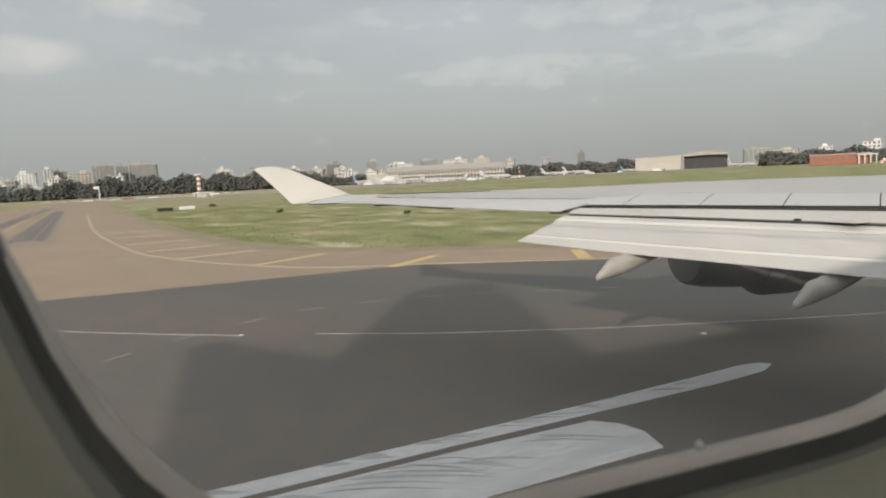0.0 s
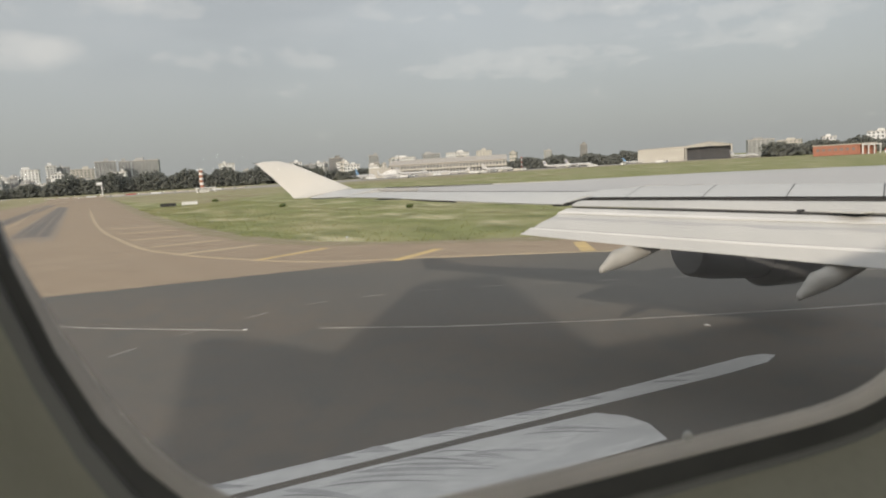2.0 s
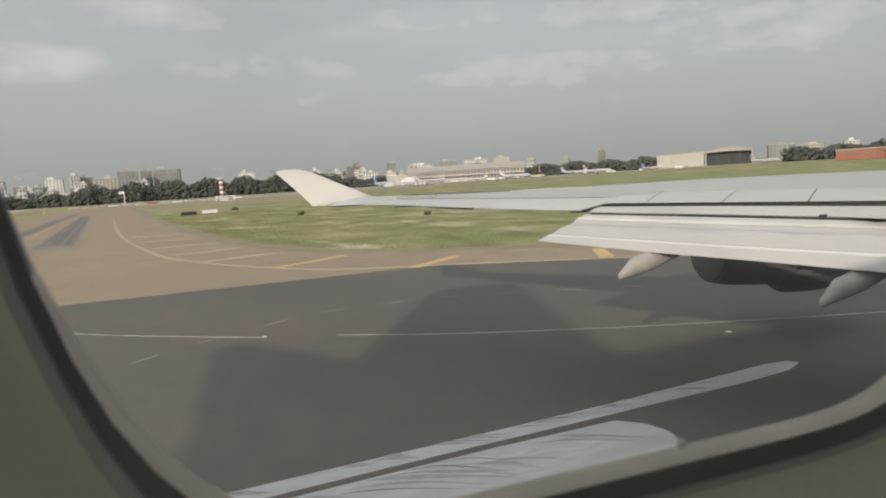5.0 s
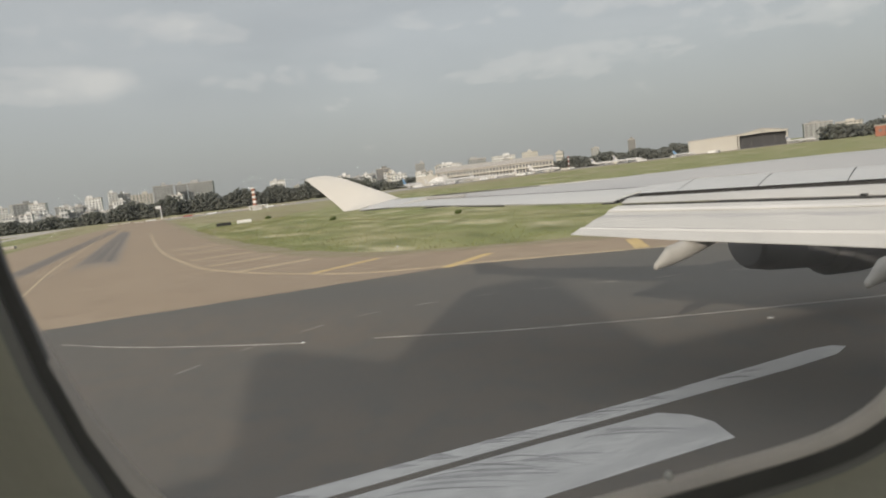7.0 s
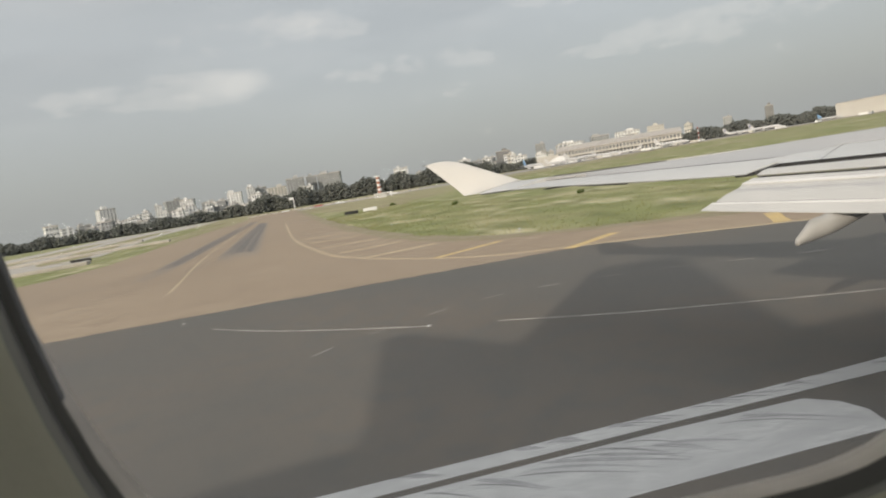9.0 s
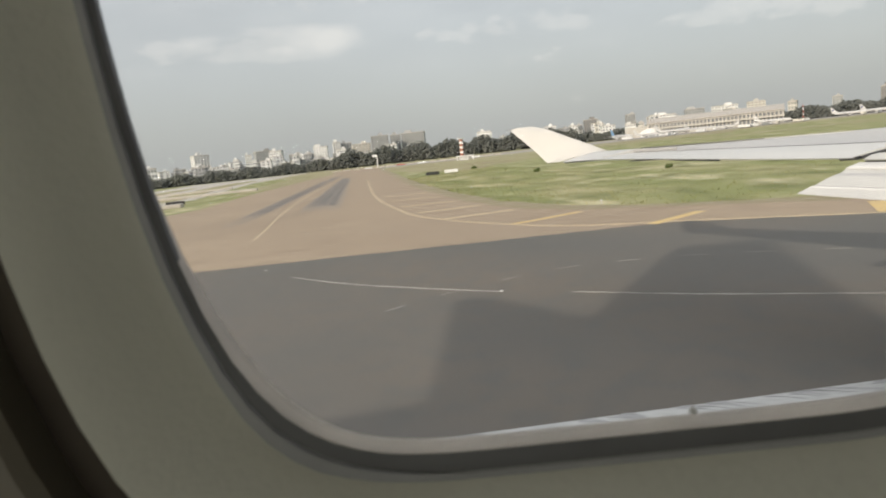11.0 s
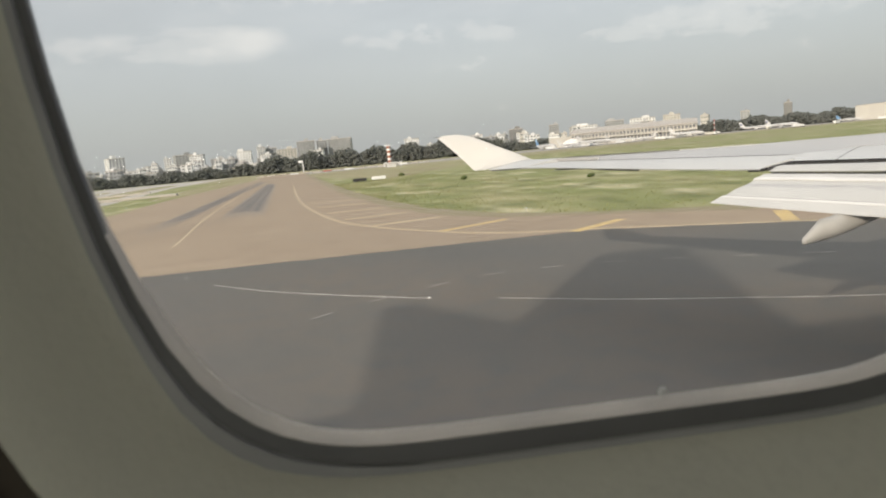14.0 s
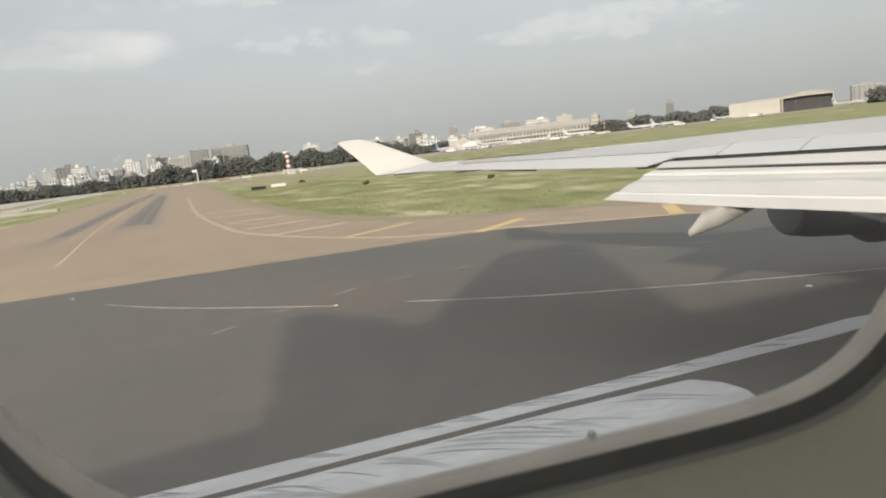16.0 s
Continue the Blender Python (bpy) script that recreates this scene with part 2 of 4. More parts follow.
leaf_light = M_WOODS.node_tree.nodes.new("ShaderNodeBsdfTranslucent")       # leaves let some of the sun through; raised to thin their dark sides like haze
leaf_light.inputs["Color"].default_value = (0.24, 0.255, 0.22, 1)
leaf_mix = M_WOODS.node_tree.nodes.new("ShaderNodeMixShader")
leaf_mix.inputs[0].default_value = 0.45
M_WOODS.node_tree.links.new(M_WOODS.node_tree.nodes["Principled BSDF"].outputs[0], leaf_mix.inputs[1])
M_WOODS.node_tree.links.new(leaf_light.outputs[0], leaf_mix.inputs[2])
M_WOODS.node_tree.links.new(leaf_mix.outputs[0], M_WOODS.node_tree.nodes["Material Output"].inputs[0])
M_BUSH = material("bush_foliage", (0.06, 0.085, 0.025), 0.95, second=(0.10, 0.115, 0.04), scale=0.8, grain=0.4, grain_scale=6.0, spec=0.1)
M_CONCRETE = material("pale_concrete", (0.46, 0.43, 0.38), 0.85, second=(0.36, 0.34, 0.30), scale=0.3, grain=0.15, grain_scale=2.0)
M_BLACK = material("black_board", (0.016, 0.016, 0.016), 0.8, second=(0.024, 0.024, 0.024), scale=2.0)
M_APRON = material("apron_concrete", (0.33, 0.31, 0.28), 0.85, second=(0.28, 0.265, 0.24), scale=0.02, grain=0.15, grain_scale=1.0)
M_SOIL = material("bare_soil_edge", (0.30, 0.25, 0.17), 0.95, second=(0.24, 0.215, 0.11), scale=0.35, grain=0.3, grain_scale=4.0)

M_GLASS = bpy.data.materials.new("window_acrylic")
M_GLASS.use_nodes = True
gt = M_GLASS.node_tree
gb = gt.nodes["Principled BSDF"]
gb.inputs["Transmission Weight"].default_value, gb.inputs["Roughness"].default_value, gb.inputs["IOR"].default_value = 1.0, 0.0, 1.03
gb.inputs["Base Color"].default_value = (0.985, 0.985, 0.975, 1)
film = gt.nodes.new("ShaderNodeBsdfTranslucent")       # fine scratches and dirt scatter a little daylight
film.inputs["Color"].default_value = (0.13, 0.13, 0.13, 1)
smear = gt.nodes.new("ShaderNodeTexNoise")
smear.inputs["Scale"].default_value, smear.inputs["Detail"].default_value = 14.0, 4.0
spread = gt.nodes.new("ShaderNodeMapRange")
spread.inputs[1].default_value, spread.inputs[2].default_value, spread.inputs[3].default_value, spread.inputs[4].default_value = 0.3, 0.7, 0.045, 0.075
cast = gt.nodes.new("ShaderNodeMixShader")
smear_place = gt.nodes.new("ShaderNodeTexCoord")
gt.links.new(smear_place.outputs["Object"], smear.inputs["Vector"])
gt.links.new(smear.outputs["Fac"], spread.inputs[0])
gt.links.new(spread.outputs[0], cast.inputs[0])
gt.links.new(gb.outputs[0], cast.inputs[1])
gt.links.new(film.outputs[0], cast.inputs[2])
gt.links.new(cast.outputs[0], gt.nodes["Material Output"].inputs[0])

# ---------------------------------------------------------------- mesh helpers


def mesh_of(name, verts, faces, mat, smooth=False):
    me = bpy.data.meshes.new(name)
    me.from_pydata([tuple(v) for v in verts], [], faces)
    me.materials.append(mat)
    if smooth:
        for p in me.polygons:
            p.use_smooth = True
        me.set_sharp_from_angle(angle=radians(28))
    me.update()
    return me


def fixed(me):
    """Turns all the faces of a closed mesh outward."""
    bm = bmesh.new()
    bm.from_mesh(me)
    bmesh.ops.recalc_face_normals(bm, faces=bm.faces)
    bm.to_mesh(me)
    bm.free()
    if me.polygons[0].use_smooth:
        me.set_sharp_from_angle(angle=radians(28))
    return me


def thing(name, label, category, place=(0, 0, 0), turn=0.0, group="", kind=""):
    ob = tagged(new(name), label, category, group, kind)
    ob.matrix_basis = pose(*place, 0, 0, turn)
    return ob


def part(name, me, parent, label="", m=None):
    ob = new(name, me)
    ob.parent = parent
    if m is not None:
        ob.matrix_basis = m
    return tagged(ob, label)


def box(name, size, centre, mat, bevel=0.0):
    bm = bmesh.new()
    bmesh.ops.create_cube(bm, size=1.0)
    bmesh.ops.scale(bm, vec=size, verts=bm.verts)
    bmesh.ops.translate(bm, vec=centre, verts=bm.verts)
    if bevel:
        bmesh.ops.bevel(bm, geom=bm.edges[:], offset=bevel, segments=2, affect="EDGES", profile=0.6)
    me = bpy.data.meshes.new(name)
    bm.to_mesh(me)
    bm.free()
    me.materials.append(mat)
    return me


def loft(name, rings, mat, smooth=True, caps=True, closed=True):
    """A skin through rings of equally many points."""
    n = len(rings[0])
    verts = [v for r in rings for v in r]
    faces = []
    for i in range(len(rings) - 1):
        for j in range(n if closed else n - 1):
            a, b = i * n + j, i * n + (j + 1) % n
            faces.append((a, b, b + n, a + n))
    if caps:
        faces += [tuple(range(n))[::-1], tuple(range((len(rings) - 1) * n, len(rings) * n))]
    return fixed(mesh_of(name, verts, faces, mat, smooth))


def circle(x, y, z, ry, rz, n=20):
    return [(x, y + ry * math.cos(2 * math.pi * k / n), z + rz * math.sin(2 * math.pi * k / n)) for k in range(n)]


def tube(name, p, q, r0, r1, mat, n=10):
    a, b = Vector(p), Vector(q)
    w = (b - a).normalized()
    u = w.orthogonal().normalized()
    v = w.cross(u)
    rings = [[tuple(c + u * r * math.cos(2 * math.pi * k / n) + v * r * math.sin(2 * math.pi * k / n)) for k in range(n)]
             for c, r in ((a, r0), (b, r1))]
    return loft(name, rings, mat)


def slab(name, outline, z0, z1, mat):
    """A flat plate with the given outline in plan."""
    n = len(outline)
    verts = [(x, y, z0) for x, y in outline] + [(x, y, z1) for x, y in outline]
    faces = [tuple(range(n))[::-1], tuple(range(n, 2 * n))] + [(i, (i + 1) % n, n + (i + 1) % n, n + i) for i in range(n)]
    return fixed(mesh_of(name, verts, faces, mat))


def smooth_line(points, step=1.5):
    """Catmull-Rom through points in plan, at even steps."""
    pts = [Vector((*p, 0)) for p in points]
    pts = [2 * pts[0] - pts[1]] + pts + [2 * pts[-1] - pts[-2]]
    out = []
    for i in range(1, len(pts) - 2):
        a, b, c, d = pts[i - 1:i + 3]
        n = max(2, int((c - b).length / step))
        for k in range(n):
            t = k / n
            out.append(0.5 * (2 * b + (c - a) * t + (2 * a - 5 * b + 4 * c - d) * t * t + (3 * b - a - 3 * c + d) * t ** 3))
    out.append(pts[-2])
    return [(p.x, p.y) for p in out]


def ribbon(name, line, width, z0, z1, mat, wobble=0.0):
    """A painted band of that width along a line in plan."""
    left, right = [], []
    rng = random.Random(len(line) + int(width * 100))
    for i, p in enumerate(line):
        a, b = line[max(i - 1, 0)], line[min(i + 1, len(line) - 1)]
        d = Vector((b[0] - a[0], b[1] - a[1])).normalized()
        w = width / 2 * (1 + wobble * rng.uniform(-1, 1))
        left.append((p[0] - d.y * w, p[1] + d.x * w))
        right.append((p[0] + d.y * w, p[1] - d.x * w))
    n = len(line)
    verts = [(x, y, z1) for x, y in left] + [(x, y, z1) for x, y in right] + [(x, y, z0) for x, y in left] + [(x, y, z0) for x, y in right]
    faces = []
    for i in range(n - 1):
        faces += [(i, i + 1, n + i + 1, n + i), (i, 2 * n + i, 2 * n + i + 1, i + 1), (n + i, n + i + 1, 3 * n + i + 1, 3 * n + i)]
    return fixed(mesh_of(name, verts, faces, mat))


# ---------------------------------------------------------------- ground
ground = tagged(new("ground", mesh_of("ground", [(-4300, -4300, -0.12), (4300, -4300, -0.12), (4300, 4300, -0.12), (-4300, 4300, -0.12)], [(0, 1, 2, 3)], M_GRASS)),
                "wide green and straw-coloured grass airfield reaching the horizon", "ground", kind="structure")

GRASS_EDGE = smooth_line([(120, -20), (75, 14), (45, 35), (24.6, 48.4), (19.3, 51.9), (11.6, 58.8), (6.6, 68.6), (1.3, 91.2), (-7.5, 151.5), (-24, 296), (-70, 700)], 3.0)
LEFT_EDGE = [(-105, 700), (-76, 454), (-69, 333), (-59, 206), (-51, 139), (-54, 121), (-64, 106), (-85, 88), (-140, 66), (-260, 50)]
DARK_EDGE = [(120, -20), (75, 8), (45, 27), (26.0, 38.2), (16.2, 43.2), (12, 44.3), (-40, 44.6), (-260, 45)]
edge_rng = random.Random(9)
jagged = [(x, y - 0.012 * edge_rng.random() - 0.22 * edge_rng.random() ** 2) for x, y in smooth_line(DARK_EDGE[3:7], 0.8)]
DARK_EDGE = DARK_EDGE[:3] + jagged + DARK_EDGE[7:]
taxi_outline = GRASS_EDGE + LEFT_EDGE + DARK_EDGE[::-1]
taxiway = tagged(new("taxiway", slab("taxiway", taxi_outline, -0.1, 0.004, M_TAXI)),
                 "worn brown asphalt taxiway leading away between grass fields", "taxiway", kind="structure")
run_outline = DARK_EDGE + [(-600, 45), (-600, -60), (120, -60)]
runway = tagged(new("runway", slab("runway", run_outline, -0.1, 0.0, M_RUNWAY)),
                "dark grey asphalt runway end with patchy worn surface", "runway", kind="structure")
verge = tagged(new("verge", ribbon("verge", [(x + 0.6, y + 0.9) for x, y in GRASS_EDGE], 2.6, -0.1, 0.010, M_SOIL, 0.35)),
               "bare brown soil verge between asphalt and grass", "verge", kind="structure")
M_DRY = material("dry_straw_grass", (0.37, 0.335, 0.215), 0.95, second=(0.28, 0.28, 0.145), scale=0.05, third=(0.24, 0.19, 0.13), third_scale=0.06, third_edges=(0.5, 0.62), stretch=(0.4, 1.2, 1), spec=0.1)
for outline, z in (([(-170, 560), (-76, 470), (-20, 420), (60, 430), (200, 470), (260, 900), (-230, 950)], -0.09), ([(60, 440), (330, 520), (900, 390), (900, 520), (330, 640), (-60, 520)], -0.085),
                   ([(6, 215), (-16, 300), (-40, 420), (10, 430), (60, 380), (30, 280)], -0.095), ([(-62, 205), (-72, 333), (-79, 454), (-96, 460), (-88, 333), (-68, 215)], -0.088), ([(120, 300), (260, 330), (420, 300), (430, 320), (260, 356), (110, 330)], -0.10)):
    tagged(new("dry_field", slab("dry_field", smooth_line(outline + outline[:1], 12)[:-1], -0.12, z, M_DRY)), "straw-coloured stretch of dry airfield grass", "ground", "dry grass stretches", "structure")
for outline, z in (([(-160, 150), (-86, 184), (-81, 218), (-128, 448), (-177, 900), (-330, 900), (-240, 503), (-200, 300)], -0.075),):
    tagged(new("service_road", slab("service_road", outline, -0.12, z, M_CONCRETE)), "pale concrete service road beyond the taxiway", "road", kind="structure")
for outline in ([(-98, 214), (-92, 236), (-134, 420), (-164, 600), (-182, 600), (-150, 410), (-112, 250)], [(-134, 240), (-150, 320), (-190, 520), (-205, 520), (-172, 320), (-150, 240)]):
    tagged(new("grass_island", slab("grass_island", smooth_line(outline + outline[:1], 10)[:-1], -0.12, -0.02, M_DRY)), "dry grass island between pale concrete strips", "ground", "grass islands", "structure")
apron = tagged(new("apron", slab("apron", [(-60, 520), (330, 640), (900, 520), (1000, 760), (350, 900), (-60, 700)], -0.11, -0.06, M_APRON)),
               "pale concrete apron before the far terminal", "apron", kind="structure")

# painted lines
YELLOW = smooth_line([(60, 17), (45, 26.6), (26.0, 37.9), (16.2, 43.7), (9.3, 47.3), (4.9, 52.5), (-0.9, 63.3), (-5.5, 78.5), (-13.5, 125.4), (-25.3, 223.6)], 1.2)


def offset_line(line, d):
    out = []
    for i, p in enumerate(line):
        a, b = line[max(i - 1, 0)], line[min(i + 1, len(line) - 1)]
        v = Vector((b[0] - a[0], b[1] - a[1])).normalized()
        out.append((p[0] - v.y * d, p[1] + v.x * d))
    return out


edge_marking = thing("taxiway_edge_marking", "faded double yellow line along the asphalt shoulder", "road marking", kind="structure")
part("line", ribbon("line", offset_line(YELLOW, 0.15), 0.12, 0.003, 0.010, M_PALE_YELLOW, 0.15), edge_marking)
part("line", ribbon("line", offset_line(YELLOW, -0.15), 0.12, 0.003, 0.010, M_PALE_YELLOW, 0.15), edge_marking)
for a, b, wd in [((-10.6, 112), (-3.2, 110.5), .5), ((-8.3, 98.6), (-1.0, 97.3), .6), ((-5.9, 84.9), (1.1, 84.8), .6), ((-3.3, 73.0), (3.4, 74.3), .65),
                 ((-0.4, 62.8), (6.2, 64.9), .7), ((4.9, 52.6), (11.0, 56.6), .75), ((13.1, 44.2), (18.0, 48.3), .85), ((25.2, 38.9), (27.6, 43.9), .95), ((40, 30.1), (43.5, 35.2), .95)]:
    strip = tagged(new("shoulder_bar", ribbon("shoulder_bar", [(a[0] + (b[0] - a[0]) * k / 8, a[1] + (b[1] - a[1]) * k / 8) for k in range(9)], wd, 0.003, 0.012, M_YELLOW if a[0] > 4 else M_PALE_YELLOW, 0.05)),
                   "yellow painted bar across the asphalt shoulder", "road marking", "shoulder bars", "structure")
lead = thing("lead_on_line", "thin worn white guide line curving over the runway", "road marking", kind="structure")
LEAD = smooth_line([(-9.2, 37.9), (-4.9, 33.4), (1.8, 28.2), (4.6, 26.7), (8.8, 24.1), (12.3, 22.4), (16.6, 20.5), (26, 17.2), (45, 12)], 0.8)
cut = next(i for i, p in enumerate(LEAD) if p[0] > 1.8)
part("line", ribbon("line", LEAD[:cut], 0.085, 0.0, 0.008, M_WHITEPAINT, 0.2), lead)
part("line", ribbon("line", LEAD[cut + 2:], 0.085, 0.0, 0.008, M_WHITEPAINT, 0.2), lead)
DASH = smooth_line([(-3.4, 26.3), (-0.4, 28.9), (4.5, 31.9), (8.5, 32.3), (12.0, 31.7), (15.7, 30.3), (22, 27.5), (30, 23.5), (40, 19)], 0.25)
i = 2
while i + 7 < len(DASH):
    tagged(new("dash", ribbon("dash", DASH[i:i + 6], 0.10, 0.0, 0.009, M_DASH, 0.1)), "worn white dash of a curved guide line", "road marking", "guide line dashes", "structure")
    i += 12
centre = tagged(new("centre_line", ribbon("centre_line", smooth_line([(-18.2, 62), (-19.4, 70.2), (-26.3, 115.2), (-43, 243), (-95, 600)], 4), 0.15, 0.0, 0.012, M_PALE_YELLOW, 0.1)),
                "faded yellow centre line of the taxiway", "road marking", kind="structure")
TRACKS = [((-30.2, 103.4), (-27.4, 102.5), (-60.0, 365), (-53.0, 356)), ((-22.4, 109.0), (-16.8, 103.5), (-45.0, 300), (-38.5, 280))]
tr = random.Random(3)
# near inner, near outer, far inner, far outer corners of each straight band of rubber
for na, nb, fa, fb in TRACKS:
    na, nb, fa, fb = Vector(na), Vector(nb), Vector(fa), Vector(fb)
    for k in range(12):
        u = (k + 0.5) / 12
        rim_side = min(u, 1 - u)
        p, q = na.lerp(nb, -0.12 + 1.24 * u), fa.lerp(fb, u)
        p = p.lerp(q, tr.uniform(-0.03, 0.02))
        line = [tuple(p.lerp(q, j / 24)) for j in range(25)]
        mat = M_RUBBER_FAINT if rim_side < 0.10 else M_RUBBER_WORN if rim_side < 0.2 or k % 4 == 3 else M_RUBBER
        tagged(new("tyre_track", ribbon("tyre_track", line, (nb - na).length / 11 * tr.uniform(0.95, 1.15), 0.003, 0.007 + 0.0006 * k, mat, 0.15)), "dark rubber wheel track on the brown taxiway", "tyre marks", "taxiway wheel tracks", "structure")
        tip = [tuple(p.lerp(q, -0.06 + j / 100)) for j in range(8)]
        tagged(new("tyre_track", ribbon("tyre_track", tip, (nb - na).length / 12 * tr.uniform(0.7, 1.0), 0.003, 0.0066 + 0.0005 * k, M_RUBBER_FAINT, 0.2)), "faint start of a dark rubber wheel track", "tyre marks", "taxiway wheel tracks", "structure")
for bend, wide in (([(-26.5, 118), (-30.5, 92), (-36, 72), (-46, 54)], 3.4), ([(-19.5, 112), (-21, 92), (-25, 74), (-34, 56)], 4.2)):
    for k in range(5):
        swing = offset_line(smooth_line(bend, 2.0), (k - 2) * wide / 5 + tr.uniform(-0.2, 0.2))
        tagged(new("tyre_smear", ribbon("tyre_smear", swing[tr.randint(0, 4):len(swing) - tr.randint(0, 9)], wide / 5 * tr.uniform(0.5, 0.9), 0.003, 0.0060 + 0.0001 * k, M_SMEAR, 0.25)), "faint darker wheel smear curving over the brown taxiway", "tyre marks", "taxiway wheel smears", "structure")
for outline in ([(-6.5, 13.35), (2.9, 14.04), (5.9, 14.24), (9.15, 14.50), (12.9, 14.90), (15.0, 15.16), (15.7, 15.08), (15.9, 14.8), (15.2, 14.42), (13.4, 14.16), (8.7, 13.83), (5.7, 13.64), (1.7, 13.33), (-6.5, 12.62)],
                [(-6.5, 12.36), (1.7, 13.05), (5.6, 13.34), (8.75, 13.46), (9.25, 12.95), (9.42, 12.3), (9.2, 11.4), (-6.5, 10.2)]):
    tagged(new("threshold_stripe", slab("threshold_stripe", outline, 0.0, 0.01, M_STREAKED)),
           "long white runway stripe streaked with black rubber", "road marking", "runway stripes", "structure")


def feather(points, width, z, mat):
    """A streak that swells from a point and thins out again."""
    left, right = [], []
    for i, p in enumerate(points):
        a, b = points[max(i - 1, 0)], points[min(i + 1, len(points) - 1)]
        d = Vector((b[0] - a[0], b[1] - a[1])).normalized()
        f = i / (len(points) - 1)
        w = width * (0.08 + math.sin(math.pi * f ** 0.7) * 0.92) / 2
        left.append((p[0] - d.y * w, p[1] + d.x * w))
        right.append((p[0] + d.y * w, p[1] - d.x * w))
    return slab("rubber_streak", left + right[::-1], 0.009, z, mat)


sr = random.Random(5)
M_SKID_SOFT = material("thin_skid_rubber", (0.30, 0.30, 0.30), 0.8, second=(0.38, 0.38, 0.38), scale=3.0)
for k in range(84):
    near = k % 2 == 0
    x = sr.uniform(-6.0, 7.4 if near else 13.2)
    top = (12.86 if near else 13.80) + (0.075 if near else 0.073) * (x + 0.3)
    room = 1.5 if near else 0.52
    drop = room * sr.uniform(0.45, 0.9)
    ln = drop * sr.uniform(1.5, 2.6) if not near else drop * sr.uniform(1.2, 2.2)
    ln = min(ln, (9.0 if near else 14.6) - x)
    start = sr.uniform(0.0, (room - drop) * 0.8)
    bow = sr.uniform(-0.06, 0.14)
    pts_ = [(x + ln * q / 10, top + 0.07 * ln * q / 10 - start - drop * (q / 10) ** 1.3 + bow * math.sin(math.pi * q / 10)) for q in range(11)]
    thin = sr.random() < 0.6
    tagged(new("rubber_streak", feather(pts_, sr.uniform(0.02, 0.05) if thin else sr.uniform(0.10, 0.22), 0.0115 + 0.00004 * k, M_SKID if thin else M_SKID_SOFT)), "black rubber skid streak over white runway paint", "tyre marks", "rubber streaks", "structure")
for x, y in ((1.9, 28.2), (-11.7, 41.7), (16.9, 18.7)):
    stud = thing("runway_stud", "small whitish stud set in the guide line", "runway light", (x, y, 0.0), 0, "guide line studs")
    part("housing", tube("housing", (0, 0, 0), (0, 0, 0.022), 0.13, 0.10, M_CONCRETE, 12), stud)
    part("lens", tube("lens", (0, 0, 0.022), (0, 0, 0.034), 0.07, 0.04, M_WHITE, 10), stud)

# ---------------------------------------------------------------- the aircraft
X0, SW = 19.2, 0.56


def te(y, o=0.0):
    return X0 + o - SW * y


def le(y):
    return 6.34 + 0.78 * (26.3 - y)


def lerp(y, table):
    return float(np.interp(y, [a for a, _ in table], [b for _, b in table]))


Z_CREST = [(-1, 5.38), (0, 5.40), (12.4, 5.46), (14, 5.485), (16.5, 5.47), (19.3, 5.42), (22.7, 5.44), (26.2, 5.48)]
Z_SPF = [(0, 4.97), (11.2, 5.08), (17.6, 5.23), (20.5, 5.30), (24.6, 5.42)]
Z_SLOT = [(0, 4.78), (10.2, 4.89), (16.5, 5.0), (18, 5.03)]
Z_HINGE = [(0, 4.8), (17.6, 5.13), (24.5, 5.32), (26.5, 5.36)]
Z_TE = [(16.5, 4.85), (17.75, 4.88), (21.2, 5.07), (24.0, 5.22), (27, 5.19)]

wing = thing("aircraft_wing", "light grey airliner wing with drooped flaps and white upturned winglet", "wing")


def wing_ring(y, inner):
    c, l = lerp(y, Z_CREST), le(y)
    a = lerp(y, Z_SPF)
    o = min(2.9, 0.62 * (l - te(y)))
    f = te(y, o)
    rear = (te(y, 2.62), y, a - 0.03) if inner else (te(y, 1.52), y, lerp(y, Z_HINGE))
    under = (te(y, 2.3), y, a - 0.5) if inner else (te(y, 1.62), y, lerp(y, Z_HINGE) - 0.24)
    return [rear, (f, y, a + 0.012), (f + (l - f) * 0.5, y, c - 0.03), (l - 0.6, y, c), (l - 0.22, y, c - 0.06), (l, y, c - 0.2), (l - 0.25, y, c - 0.33), (l - 1.0, y, c - 0.45), under]


part("wing_box", loft("wing_box", [wing_ring(y, True) for y in (-0.6, 4, 7, 9, 11, 13, 15, 16.40)] + [wing_ring(y, False) for y in (16.43, 17.5, 19, 21, 23, 24.6)], M_WINGTOP), wing, "grey upper wing skin")


def tip_ring(y):
    c, l = lerp(y, Z_CREST), le(y)
    t = te(y)
    return [(t, y, lerp(y, Z_TE)), (t + (l - t) * 0.35, y, lerp(y, Z_HINGE)), (t + (l - t) * 0.7, y, c - 0.02), (l - 0.12, y, c - 0.05), (l, y, c - 0.13),
            (l - 0.15, y, c - 0.2), (t + (l - t) * 0.5, y, c - 0.3), (t + 0.2, y, lerp(y, Z_TE) - 0.05)]


part("wing_tip", loft("wing_tip", [tip_ring(y) for y in (24.62, 25.4, 26.2)], M_WING), wing)
ail = [[(te(y, 1.48), y, lerp(y, Z_HINGE) - 0.004), (te(y, 0.7), y, (lerp(y, Z_HINGE) + lerp(y, Z_TE)) / 2 + 0.015), (te(y), y, lerp(y, Z_TE)), (te(y, 0.03), y, lerp(y, Z_TE) - 0.03), (te(y, 1.45), y, lerp(y, Z_HINGE) - 0.2)]
       for y in (16.60, 17.15, 19, 21, 23, 24.57)]
